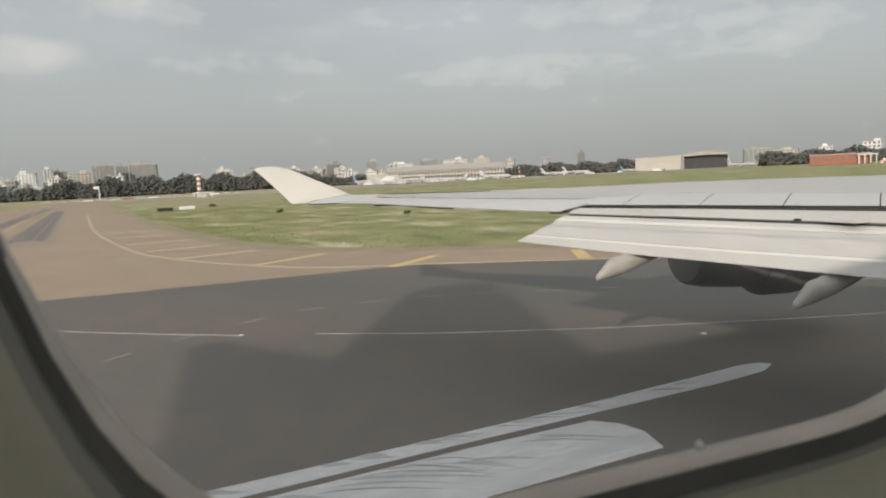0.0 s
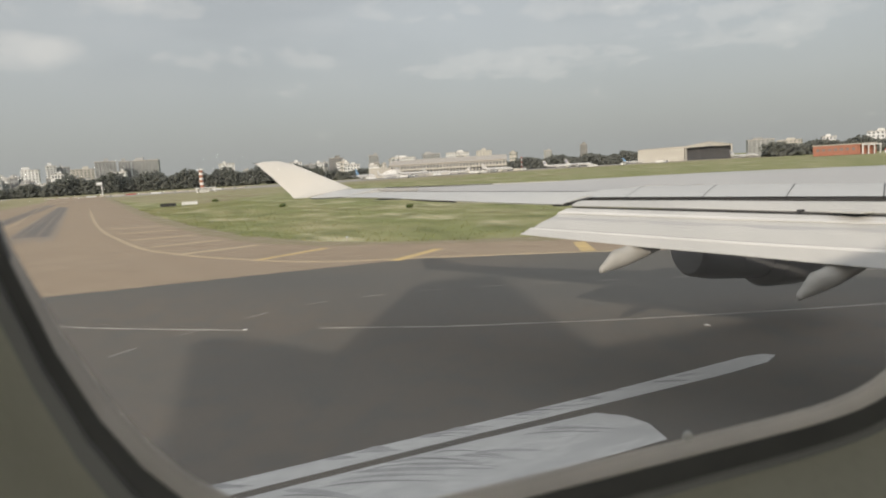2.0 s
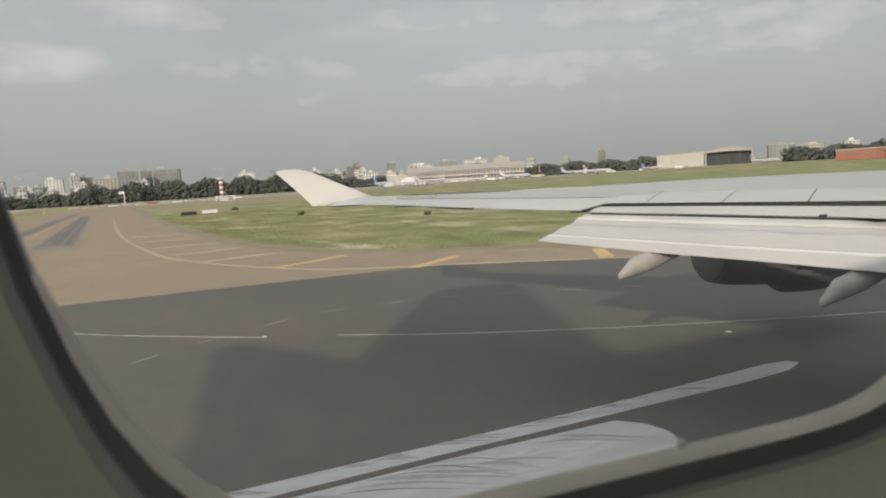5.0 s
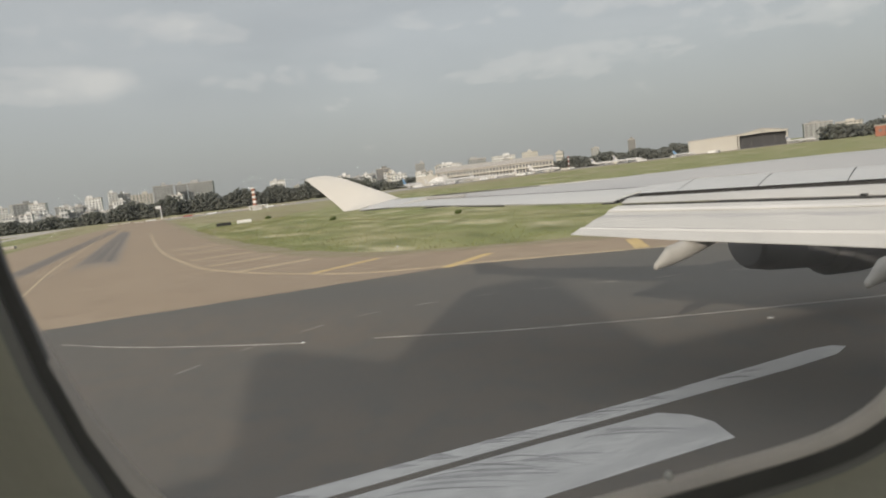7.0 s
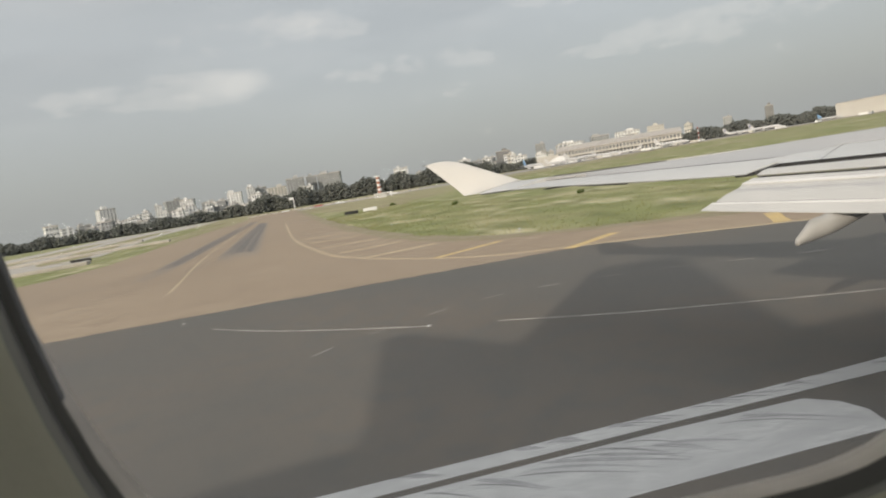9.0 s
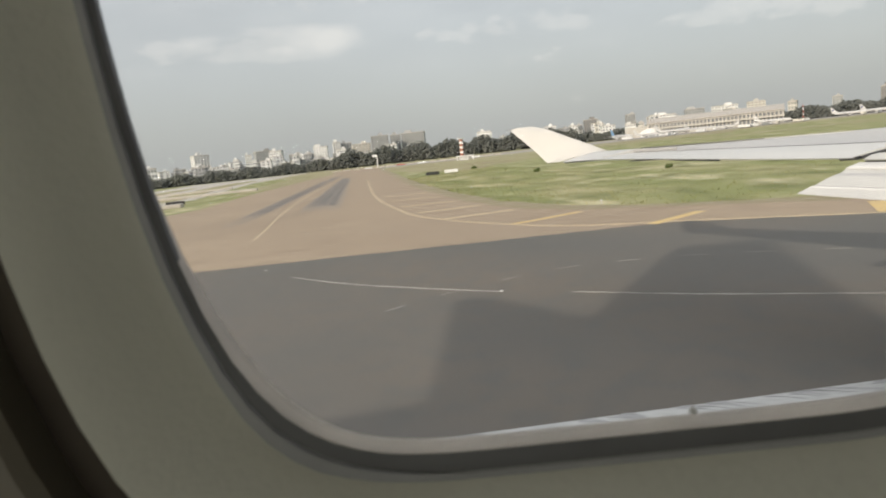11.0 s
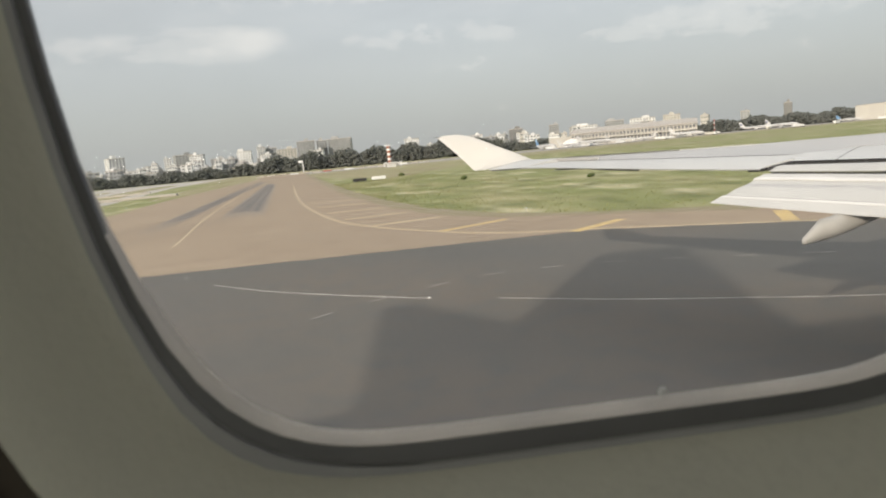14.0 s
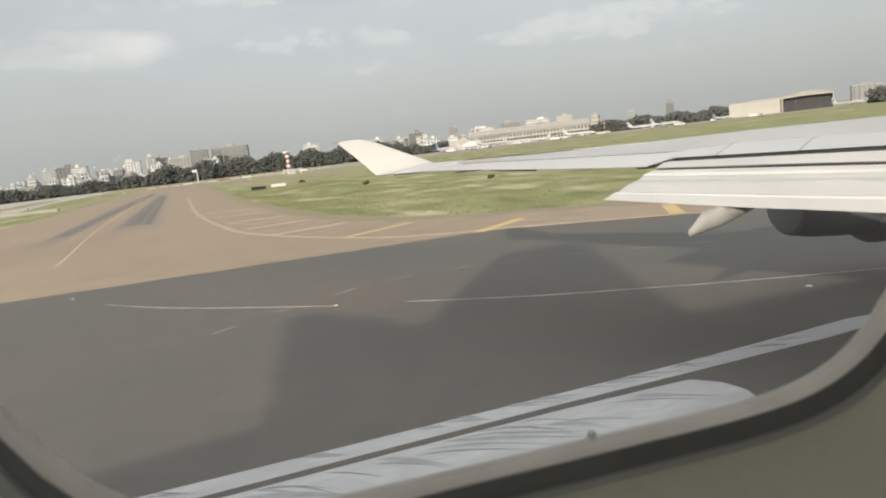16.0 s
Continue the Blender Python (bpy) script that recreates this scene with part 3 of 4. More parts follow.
part("aileron", loft("aileron", ail, M_WING, smooth=False), wing, "light grey outer aileron")
part("hinge_seal", loft("hinge_seal", [[(te(y, 1.53), y, lerp(y, Z_HINGE) + 0.004), (te(y, 1.455), y, lerp(y, Z_HINGE) + 0.001), (te(y, 1.455), y, lerp(y, Z_HINGE) - 0.03), (te(y, 1.53), y, lerp(y, Z_HINGE) - 0.03)] for y in (17.15, 19, 21, 23, 24.57)], M_SEAL_GAP, smooth=False), wing, "dark aileron hinge gap")
part("hinge_fairing", loft("hinge_fairing", [[(te(y, -0.12), y, lerp(y, Z_TE) - 0.03), (te(y, 0.5), y, lerp(y, Z_TE) - 0.04), (te(y, 0.5), y, lerp(y, Z_TE) - 0.12)] for y in (20.4, 21.6)], M_SEAL_GAP, smooth=False), wing, "dark hinge fairing")
# black fillers stand in for the shade in the open flap-end gaps
part("end_gap", loft("end_gap", [[(te(y, 1.5), y, lerp(y, Z_HINGE) - 0.03), (te(y, 0.30), y, 4.89), (te(y, 0.25), y, 4.80), (te(y, 1.4), y, 4.86)] for y in (16.43, 16.60)], M_SEAL_GAP, smooth=False), wing, "dark gap at the flap end")
part("corner_gap", loft("corner_gap", [[(te(y, 0.42), y, 4.885), (te(y, 0.06), y, 4.86), (te(y, 0.1), y, 4.78), (te(y, 0.5), y, 4.8)] for y in (16.60, 16.92)], M_SEAL_GAP, smooth=False), wing, "dark gap behind the aileron corner")

# winglet: root on the tip, swept back and canted outward
WL = [((6.34, 26.30, 5.45), (4.45, 26.35, 5.22)), ((5.75, 26.75, 5.78), (4.12, 26.95, 5.20)), ((5.16, 27.20, 6.09), (3.80, 27.38, 5.62)), ((4.5, 27.75, 6.46), (3.36, 27.85, 6.14)), ((4.24, 28.0, 6.58), (3.12, 28.08, 6.40)), ((3.80, 28.25, 6.72), (2.93, 28.24, 6.62)), ((3.3, 28.3, 6.72), (2.86, 28.30, 6.655))]
rings = []
for (a, b) in WL:
    A, B = Vector(a), Vector(b)
    nrm = Vector((0.05, 0.83, -0.55)) if a[2] > 5.6 else Vector((0, 0.45, -0.9))
    ring = []
    for f, t in ((0, 0), (0.08, 0.05), (0.3, 0.07), (0.65, 0.045), (1, 0), (0.65, -0.03), (0.3, -0.045), (0.08, -0.035)):
        ring.append(tuple(A.lerp(B, f) - nrm * t * (A - B).length * 0.55))
    rings.append(ring)
part("winglet", loft("winglet", rings, M_WINGLET), wing, "cream-white swept winglet")
part("static_wick", tube("static_wick", (3.0, 28.28, 6.66), (2.72, 28.33, 6.69), 0.012, 0.006, M_SEAL_GAP, 6), wing, "dark static discharge wick")

# spoilers, each a plate with a gap to the next
SPL = [16.38, 15.4, 13.62, 11.93, 10.25, 8.5, 6.7]


def spoiler_ring(y):
    a, b = lerp(y + 1.0, Z_SPF), lerp(y, Z_SLOT)
    return [(te(y + 1.0, 2.58), y + 1.0, a + 0.006), (te(y + 0.5, 1.6), y + 0.5, (a + b) / 2 + 0.022), (te(y, 0.62), y, b), (te(y, 0.66), y, b - 0.015), (te(y + 1.0, 2.5), y + 1.0, a - 0.10)]


for ya, yb in zip(SPL, SPL[1:]):
    part("spoiler", loft("spoiler", [spoiler_ring(y) for y in (ya - 0.013, (ya + yb) / 2, yb + 0.013)], M_WING, smooth=False), wing)
    gap = [spoiler_ring(y)[:3] for y in (yb - 0.010, yb + 0.010)]
    part("panel_gap", loft("panel_gap", [[p for p in g_] + [(q[0], q[1], q[2] - 0.04) for q in g_[::-1]] for g_ in gap], M_SEAL_GAP, smooth=False), wing, "dark gap between spoiler panels")

FLAP_Y = (4.2, 7, 9.4, 11.4, 13.4, 15.2, 16.34)
Z1 = [(4, 4.70), (10.1, 4.79), (12.8, 4.87), (16.4, 4.93)]
Z2 = [(4, 4.40), (9.85, 4.56), (13.7, 4.71), (16.45, 4.80)]
ZF = [(4, 4.32), (9.8, 4.50), (12.4, 4.60), (16.36, 4.75)]
ZM = [(4, 4.12), (9.6, 4.30), (12.2, 4.37), (16.2, 4.545)]
ZS = [(4, 3.72), (9.2, 3.94), (11.7, 4.04), (16.2, 4.29)]
ZT = [(4, 3.34), (9.0, 3.61), (11.46, 3.79), (13.8, 3.94), (16.26, 4.155)]
part("fore_flap", loft("fore_flap", [[(te(y, 0.50), y, lerp(y, Z1) - 0.06), (te(y, 0.40), y, lerp(y, Z1) - 0.012), (te(y, 0.2), y, (lerp(y, Z1) + lerp(y, Z2)) / 2 + 0.03), (te(y, 0.0), y, lerp(y, Z2)), (te(y, 0.02), y, lerp(y, Z2) - 0.02), (te(y, 0.45), y, lerp(y, Z1) - 0.12)] for y in FLAP_Y], M_FLAP), wing, "white fore flap")
part("main_flap", loft("main_flap", [[(te(y, 0.06), y, lerp(y, ZF) - 0.16), (te(y, 0.0), y, lerp(y, ZF) - 0.06), (te(y, -0.12), y, lerp(y, ZF) - 0.01), (te(y, -0.3), y, (lerp(y, ZF) + lerp(y, ZM)) / 2 + 0.025), (te(y, -0.52), y, lerp(y, ZM)), (te(y, -0.9), y, (lerp(y, ZM) + lerp(y, ZS)) / 2 + 0.012), (te(y, -1.19), y, lerp(y, ZS)),
                                          (te(y, -1.19), y, lerp(y, ZS) - 0.035), (te(y, -0.5), y, lerp(y, ZM) - 0.25), (te(y, 0.0), y, lerp(y, ZF) - 0.24)] for y in FLAP_Y], M_FLAP), wing, "white drooped main flap")
part("aft_flap", loft("aft_flap", [[(te(y, -1.20), y, lerp(y, ZS) - 0.05), (te(y, -1.245), y, lerp(y, ZS) + 0.004), (te(y, -1.6), y, lerp(y, ZT)), (te(y, -1.6), y, lerp(y, ZT) - 0.02), (te(y, -1.2), y, lerp(y, ZS) - 0.07)] for y in FLAP_Y], M_FLAP), wing, "white drooped aft flap")
part("flap_seam", loft("flap_seam", [[(te(y, -1.17), y, lerp(y, ZS) + 0.006), (te(y, -1.25), y, lerp(y, ZS) - 0.012), (te(y, -1.24), y, lerp(y, ZS) - 0.05), (te(y, -1.17), y, lerp(y, ZS) - 0.03)] for y in FLAP_Y], M_SEAL_GAP, smooth=False), wing, "dark seam between the flaps")
# white and grey strips paint the highlight bands of the curved flaps
part("wear_strip", loft("wear_strip", [[(te(y, -0.30), y, (lerp(y, ZF) + lerp(y, ZM)) / 2 + 0.031), (te(y, -0.42), y, (lerp(y, ZF) + 2 * lerp(y, ZM)) / 3 + 0.03), (te(y, -0.42), y, (lerp(y, ZF) + 2 * lerp(y, ZM)) / 3 + 0.0), (te(y, -0.30), y, (lerp(y, ZF) + lerp(y, ZM)) / 2)] for y in FLAP_Y], M_BRIGHT_WHITE, smooth=False), wing, "bright white strip painted as a flap highlight")
part("wear_strip", loft("wear_strip", [[(te(y, -1.252), y, lerp(y, ZS) + 0.006), (te(y, -1.32), y, lerp(y, ZS) * 0.82 + lerp(y, ZT) * 0.18 + 0.008), (te(y, -1.32), y, lerp(y, ZS) * 0.82 + lerp(y, ZT) * 0.18 - 0.01), (te(y, -1.25), y, lerp(y, ZS) - 0.02)] for y in FLAP_Y], M_BRIGHT_WHITE, smooth=False), wing, "bright white strip painted as a flap highlight")
part("wear_strip", loft("wear_strip", [[(te(y, -0.10), y, lerp(y, ZF) - 0.008), (te(y, -0.24), y, lerp(y, ZF) * 0.62 + lerp(y, ZM) * 0.38 + 0.024), (te(y, -0.24), y, lerp(y, ZF) * 0.62 + lerp(y, ZM) * 0.38 - 0.01), (te(y, -0.10), y, lerp(y, ZF) - 0.03)] for y in FLAP_Y], M_BRIGHT_WHITE, smooth=False), wing, "bright white strip painted as a flap highlight")
part("wear_strip", loft("wear_strip", [[(te(y, -0.56), y, lerp(y, ZM) - 0.012), (te(y, -0.72), y, lerp(y, ZM) * 0.72 + lerp(y, ZS) * 0.28 + 0.012), (te(y, -0.72), y, lerp(y, ZM) * 0.72 + lerp(y, ZS) * 0.28 - 0.03), (te(y, -0.56), y, lerp(y, ZM) - 0.04)] for y in FLAP_Y], M_WINGTOP, smooth=False), wing, "grey strip painted as the duller band between highlights")
# cove and slot are filled black in place of the shade inside them
part("cove", loft("cove", [[(te(y, 2.6), y, lerp(y, Z_SPF) - 0.05), (te(y, 0.72), y, lerp(y, Z_SLOT) - 0.035), (te(y, 0.70), y, lerp(y, Z_SLOT) - 0.13), (te(y, 1.7), y, lerp(y, Z_SLOT) - 0.3)] for y in (4.2, 9, 13, 16.36)], M_SEAL_GAP, smooth=False), wing, "dark flap cove")
part("slot_seal", loft("slot_seal", [[(te(y, 0.05), y, lerp(y, Z2) - 0.03), (te(y, 0.0), y, lerp(y, Z2) - 0.03), (te(y, -0.02), y, lerp(y, Z2) - 0.16), (te(y, 0.3), y, lerp(y, Z2) - 0.1)] for y in (4.2, 9, 13, 16.3)], M_SEAL_GAP, smooth=False), wing, "dark slot between the flaps")
part("seal_plate", box("seal_plate", (0.42, 1.1, 0.03), (13.28, 10.55, 4.605), M_WINGLET, 0.008), wing, "bright white slot seal plate")
part("track_fitting", box("track_fitting", (0.12, 0.14, 0.05), (12.88, 11.3, 4.63), M_SEAL_GAP, 0.02), wing, "dark flap track fitting")


oval = [(te(14.53, -0.51) + 0.10 * math.cos(q * math.tau / 20), 14.53 + 0.17 * math.sin(q * math.tau / 20), q) for q in range(20)]
part("access_mark", loft("access_mark", [[(x_ + dx * math.cos(q * math.tau / 20), y_ + dx * math.sin(q * math.tau / 20), lerp(y_, ZM) + 0.012 + (0.59 if x_ > te(y_, -0.52) else 0.30) * (x_ - te(y_, -0.52)) + dz) for dx, dz in ((0, 0), (0.012, 0.004), (0.024, 0))] for x_, y_, q in oval + oval[:1]], M_WINGTOP, smooth=False, caps=False, closed=False), wing, "faint grey oval panel outline")


def fairing(x, y, z):
    rings = []
    for dx, up_, ry, rz in ((0, 0, 0.03, 0.04), (0.04, 0.02, 0.08, 0.09), (0.15, 0.075, 0.10, 0.125), (0.42, 0.22, 0.15, 0.24), (0.68, 0.265, 0.18, 0.235), (1.0, 0.35, 0.21, 0.25), (1.7, 0.61, 0.25, 0.29), (2.6, 0.925, 0.27, 0.275), (3.8, 1.15, 0.26, 0.28), (5.2, 1.35, 0.22, 0.30)):
        rings.append(circle(x + dx, y + dx * 0.02, z + up_, ry, rz, 18))
    return loft("flap_track_fairing", rings, M_FAIR)


for x, y, z in ((9.15, 13.68, 3.38), (11.25, 9.93, 3.07), (13.5, 6.2, 2.8)):
    part("flap_track_fairing", fairing(x, y, z), wing, "white pointed flap track fairing")

engine = new("jet_engine")
engine.parent = wing
tagged(engine, "dark grey shaded jet engine nacelle")
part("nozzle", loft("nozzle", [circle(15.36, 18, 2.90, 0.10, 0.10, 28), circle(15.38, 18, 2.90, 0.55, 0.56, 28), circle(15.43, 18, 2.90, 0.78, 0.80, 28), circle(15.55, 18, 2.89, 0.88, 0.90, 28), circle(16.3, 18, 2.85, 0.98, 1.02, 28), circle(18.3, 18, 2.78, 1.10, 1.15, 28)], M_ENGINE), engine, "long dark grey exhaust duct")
part("seam_band", loft("seam_band", [circle(17.0, 18, 2.83, 1.035, 1.075, 28), circle(17.06, 18, 2.83, 1.04, 1.08, 28)], M_NOZZLE), engine, "thin panel seam")
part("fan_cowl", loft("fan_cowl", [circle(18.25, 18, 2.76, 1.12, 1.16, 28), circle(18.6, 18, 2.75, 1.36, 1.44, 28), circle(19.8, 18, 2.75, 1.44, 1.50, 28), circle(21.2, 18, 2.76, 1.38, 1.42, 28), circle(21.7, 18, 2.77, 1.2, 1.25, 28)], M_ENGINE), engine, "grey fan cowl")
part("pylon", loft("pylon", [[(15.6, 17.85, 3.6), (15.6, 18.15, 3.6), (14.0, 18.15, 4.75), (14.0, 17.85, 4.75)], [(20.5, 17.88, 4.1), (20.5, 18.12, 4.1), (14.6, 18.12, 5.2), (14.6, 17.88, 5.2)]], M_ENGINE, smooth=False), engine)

# fuselage: a closed tube with one window opening, tail cone and fin
fuselage = thing("fuselage", "white airliner fuselage seen from inside through its window", "fuselage", kind="structure")
WX, WZ, WY, WA, WB, WR, WRZ, CORNER = 0.1042, 6.1230, 0.1366, 0.1390, 0.1936, 0.1143, 0.422, 4.55
NF = 48


def hull(x, r, dz=0.0):
    return [(x, -3.2 + r * math.sin(2 * math.pi * k / NF), 5.7 + dz + r * math.cos(2 * math.pi * k / NF)) for k in range(NF)]


HX = [(-19, 0.4, 1.9), (-16.5, 1.1, 1.4), (-13, 1.9, 0.95), (-9, 2.7, 0.5), (-5, 3.25, 0.12), (-1.0, 3.4, 0), (-0.35, 3.4, 0), (0.55, 3.4, 0), (1.2, 3.4, 0), (8, 3.4, 0), (16, 3.4, 0), (24, 3.4, 0), (30, 2.6, -0.2), (33, 0.9, -0.6)]
verts = [v for x, r, dz in HX for v in hull(x, r, dz)]
faces = []
for i in range(len(HX) - 1):
    for j in range(NF):
        a, b = i * NF + j, i * NF + (j + 1) % NF
        mid = (verts[a][2] + verts[b][2]) / 2
        if HX[i][0] == -0.35 and j < NF // 2 and 5.55 < mid < 6.75:
            continue
        faces.append((a, b, b + NF, a + NF))
faces += [tuple(range(NF)), tuple(range((len(HX) - 1) * NF, len(HX) * NF))]
part("hull_skin", fixed(mesh_of("hull_skin", verts, faces, M_SKIN, True)), fuselage, "white outer skin")
part("tail_fin", loft("tail_fin", [[(x0, -3.2, z), ((x0 + x1) / 2, -3.2 + th, z), (x1, -3.2, z), ((x0 + x1) / 2, -3.2 - th, z)] for x0, x1, th, z in ((-14.4, -3.5, 0.4, 8.3), (-17.9, -13.2, 0.2, 16.2))], M_SKIN), fuselage, "tall white tail fin")
part("tailplane", loft("tailplane", [[(x0, y, z), ((x0 + x1) / 2, y, z + th), (x1, y, z), ((x0 + x1) / 2, y, z - th)] for x0, x1, th, y, z in ((-13.8, -3.6, 0.35, -1.2, 7.1), (-14.9, -13.4, 0.12, 8.3, 8.2))], M_SKIN), fuselage, "white tailplane")

# cabin side wall: concentric rounded rings about the opening


def ring_at(off, y, n=96):
    """The outline of the opening, moved outward by off: slightly bowed sides running into large, squarish corners."""
    hidden = 0.0022 + 0.65 * max(0.0, 0.0022 - off) if off < 0.0024 else 0.0022 + 0.55 * (off - 0.0022) if off < 0.0106 else off
    b, r, rz = WB + off, WR + off, WRZ + off
    low = math.atan2((rz - b) / rz, 1.0)
    pts = []
    for k in range(n):
        quad, step = divmod(k, n // 4)
        f = step / (n // 4 - 1)
        q = low + (math.pi / 2 - low) * (f if quad in (0, 2) else 1 - f)
        c, s = math.cos(q), math.sin(q)
        m = (c ** CORNER + s ** CORNER) ** (-1 / CORNER)
        aft = quad in (1, 2)
        z = b - rz + rz * m * s
        rise = min(1.0, max(0.0, (b - z - 0.012) / 0.085 if off < 0.0024 else (b - z) / 0.05))
        side = off + (hidden - off) * rise * rise * (3 - 2 * rise)       # the rim hides behind the gasket at the sides
        x = WA + side + (0.0033 if aft else 0.0) - r + r * m * c
        pts.append((WX - x if aft else WX + x, y, WZ + z if quad < 2 else WZ - z))
    return pts


def band(name, profile, mat):
    """A ring of that profile (offset outward from the pane's edge, depth) round the window."""
    return fixed(loft(name, [ring_at(o, y) for o, y in profile], mat, smooth=True, caps=False))


window = thing("window_1", "rounded cabin window with grey rim and black rubber gasket", "window", kind="structure")
part("pane_rim", band("pane_rim", [(-0.0002, WY + 0.0042), (0.0004, WY + 0.0030), (0.0013, WY + 0.0012), (0.0021, WY - 0.0008), (0.0023, WY - 0.0008), (0.0025, WY + 0.0018)], M_RIM), window, "light grey inner rim")
part("gasket", band("gasket", [(0.0022, WY + 0.0016), (0.0022, WY - 0.0009), (0.0034, WY - 0.0012), (0.0060, WY - 0.0018), (0.0080, WY - 0.0014), (0.0086, WY + 0.006)], M_GASKET), window, "black rubber gasket")
part("gasket_lip", band("gasket_lip", [(0.0076, WY + 0.004), (0.0077, WY - 0.0014), (0.0083, WY - 0.0020), (0.0100, WY - 0.0021), (0.0105, WY + 0.004)], M_LIP), window, "thin grey trim lip")
gp = slab("pane", [(p[0], p[2]) for p in ring_at(0.0030, 0)], 0.0, 0.003, M_GLASS)
for v in gp.vertices:
    v.co = Vector((v.co.x, WY - 0.0003 + v.co.z, v.co.y))
pane = part("pane", gp, window, "clear acrylic pane")
pane.visible_shadow = False
hole = loft("breather_hole", [[(0.1152 + r * math.cos(2 * math.pi * k / 16), WY + d, 5.9323 + r * math.sin(2 * math.pi * k / 16)) for k in range(16)] for r, d in ((0.0003, -0.0012), (0.0008, -0.0009), (0.0013, 0.0004))], M_BRIGHT_WHITE)
part("breather_hole", hole, window, "small whitish breather hole")
wall = thing("wall_port", "beige moulded plastic cabin side wall round the window", "wall", kind="structure")
part("reveal", band("reveal", [(0.0100, WY + 0.006), (0.0101, WY - 0.0016), (0.0118, WY - 0.0032), (0.020, WY - 0.0105), (0.030, WY - 0.0175), (0.0345, WY - 0.0190), (0.0362, WY - 0.0170), (0.0367, WY + 0.004)], M_LINER), wall, "beige window reveal")
# groove sheets here and below the trim ring are coloured dark as shade
part("shadow_gap", band("shadow_gap", [(0.0362, WY - 0.004), (0.0530, WY - 0.004)], M_GAP), wall, "groove sheet coloured dark for its shade")
part("trim_ring", band("trim_ring", [(0.0520, WY + 0.004), (0.0523, WY - 0.016), (0.0550, WY - 0.020), (0.067, WY - 0.022), (0.0700, WY - 0.020), (0.0705, WY + 0.004)], M_TRIM), wall, "trim ring coloured dark brown-grey for shade")
part("shadow_gap", band("shadow_gap", [(0.0700, WY - 0.004), (0.0905, WY - 0.004)], M_GAP), wall, "groove sheet coloured dark for its shade")
# the gasket's outer edge turns over into a lighter grey lip along the aft side and lower corner
lip_rings = [ring_at(o, y) for o, y in ((0.0056, WY - 0.0014), (0.0062, WY - 0.0034), (0.0096, WY - 0.0038), (0.0104, WY - 0.0014))]
lip_span = [k for k in range(96) if 44 <= k <= 66]
lip_rows = []
for n_, k in enumerate(lip_span):
    core = sum((Vector(ring[k]) for ring in lip_rings), Vector()) / 4
    f = min(1.0, (len(lip_span) - 1 - n_) / 6 + 0.02, n_ / 5 + 0.02)
    lip_rows.append([tuple(core.lerp(Vector(ring[k]), f)) for ring in lip_rings])
part("lip", loft("lip", lip_rows, M_LIP), window, "grey rubber lip tapering along the gasket edge")
out_ring = ring_at(0.090, WY - 0.026)
sq = [(WX + (2.6 if math.cos(math.atan2(p[2] - WZ, p[0] - WX)) > 0 else -2.6) * min(1, abs(math.cos(math.atan2(p[2] - WZ, p[0] - WX))) * 1.42),
       WY - 0.07, WZ + (0.34 if p[2] > WZ else -0.75) * min(1, abs(math.sin(math.atan2(p[2] - WZ, p[0] - WX))) * 1.42)) for p in out_ring]
part("lining", fixed(loft("lining", [[(p[0], WY + 0.0, p[2]) for p in out_ring], out_ring, sq, [(p[0], WY - 0.064, p[2]) for p in sq]], M_LINER, smooth=False, caps=False)), wall, "beige wall lining")
belt = ring_at(0.016, 0.150)
frame_out = []
for p in belt:
    ux, uz = (p[0] - WX) / (WA + 0.016), (p[2] - WZ) / (WB + 0.016)
    k = 1 / max(abs(ux), abs(uz))
    fx = 0.1 + (0.47 * k * ux)
    fz = WZ + (0.68 if uz > 0 else 0.62) * k * uz
    frame_out.append((fx, -3.2 + math.sqrt(3.412 ** 2 - (fz - 5.7) ** 2), fz))
part("window_belt", fixed(loft("window_belt", [[(p[0], 0.144, p[2]) for p in belt], belt, frame_out], M_SKIN, smooth=False, caps=False)), fuselage, "white skin round the window")
floor = tagged(new("floor", box("floor", (7.0, 6.4, 0.06), (0.1, -3.2, 4.86), M_GREY)), "grey carpeted cabin floor", "floor", kind="structure")
ceiling = tagged(new("ceiling", box("ceiling", (7.0, 5.8, 0.05), (0.1, -3.2, 7.35), M_LINER)), "pale cabin ceiling panels", "ceiling", kind="structure")
for nm, c, s in (("wall_aft", (-3.4, -3.2, 6.1), (0.06, 5.8, 2.5)), ("wall_forward", (3.6, -3.2, 6.1), (0.06, 5.8, 2.5))):
    tagged(new(nm, box(nm, s, c, M_LINER)), "beige cabin partition wall", "wall", kind="structure")
# unseen far wall whose openings the fill lamp shines through; hull behind is closed
far_wall = thing("wall_starboard", "unseen beige cabin side wall with a row of openings", "wall", kind="structure")
part("lower_lining", box("lower_lining", (7.0, 0.06, 1.05), (0.1, -6.06, 5.38), M_LINER), far_wall)
part("upper_lining", box("upper_lining", (7.0, 0.06, 1.1), (0.1, -6.06, 6.82), M_LINER), far_wall)
for k in range(7):
    part("window_post", box("window_post", (0.24, 0.06, 0.38), (-3.0 + k * 1.0, -6.06, 6.09), M_LINER, 0.01), far_wall)
# fill lamp added out of view to brighten the window surround
cabin_fill = new("cabin_fill_light", bpy.data.lights.new("cabin_fill_light", "AREA"))
cabin_fill.data.shape, cabin_fill.data.size, cabin_fill.data.size_y, cabin_fill.data.energy, cabin_fill.data.color = "RECTANGLE", 4.4, 0.34, 64.0, (1.0, 1.0, 0.90)
cabin_fill.matrix_basis = look((-1.0, -6.12, 6.09), (-0.6, 0, 6.0))

# ---------------------------------------------------------------- far buildings


def at(az, d):
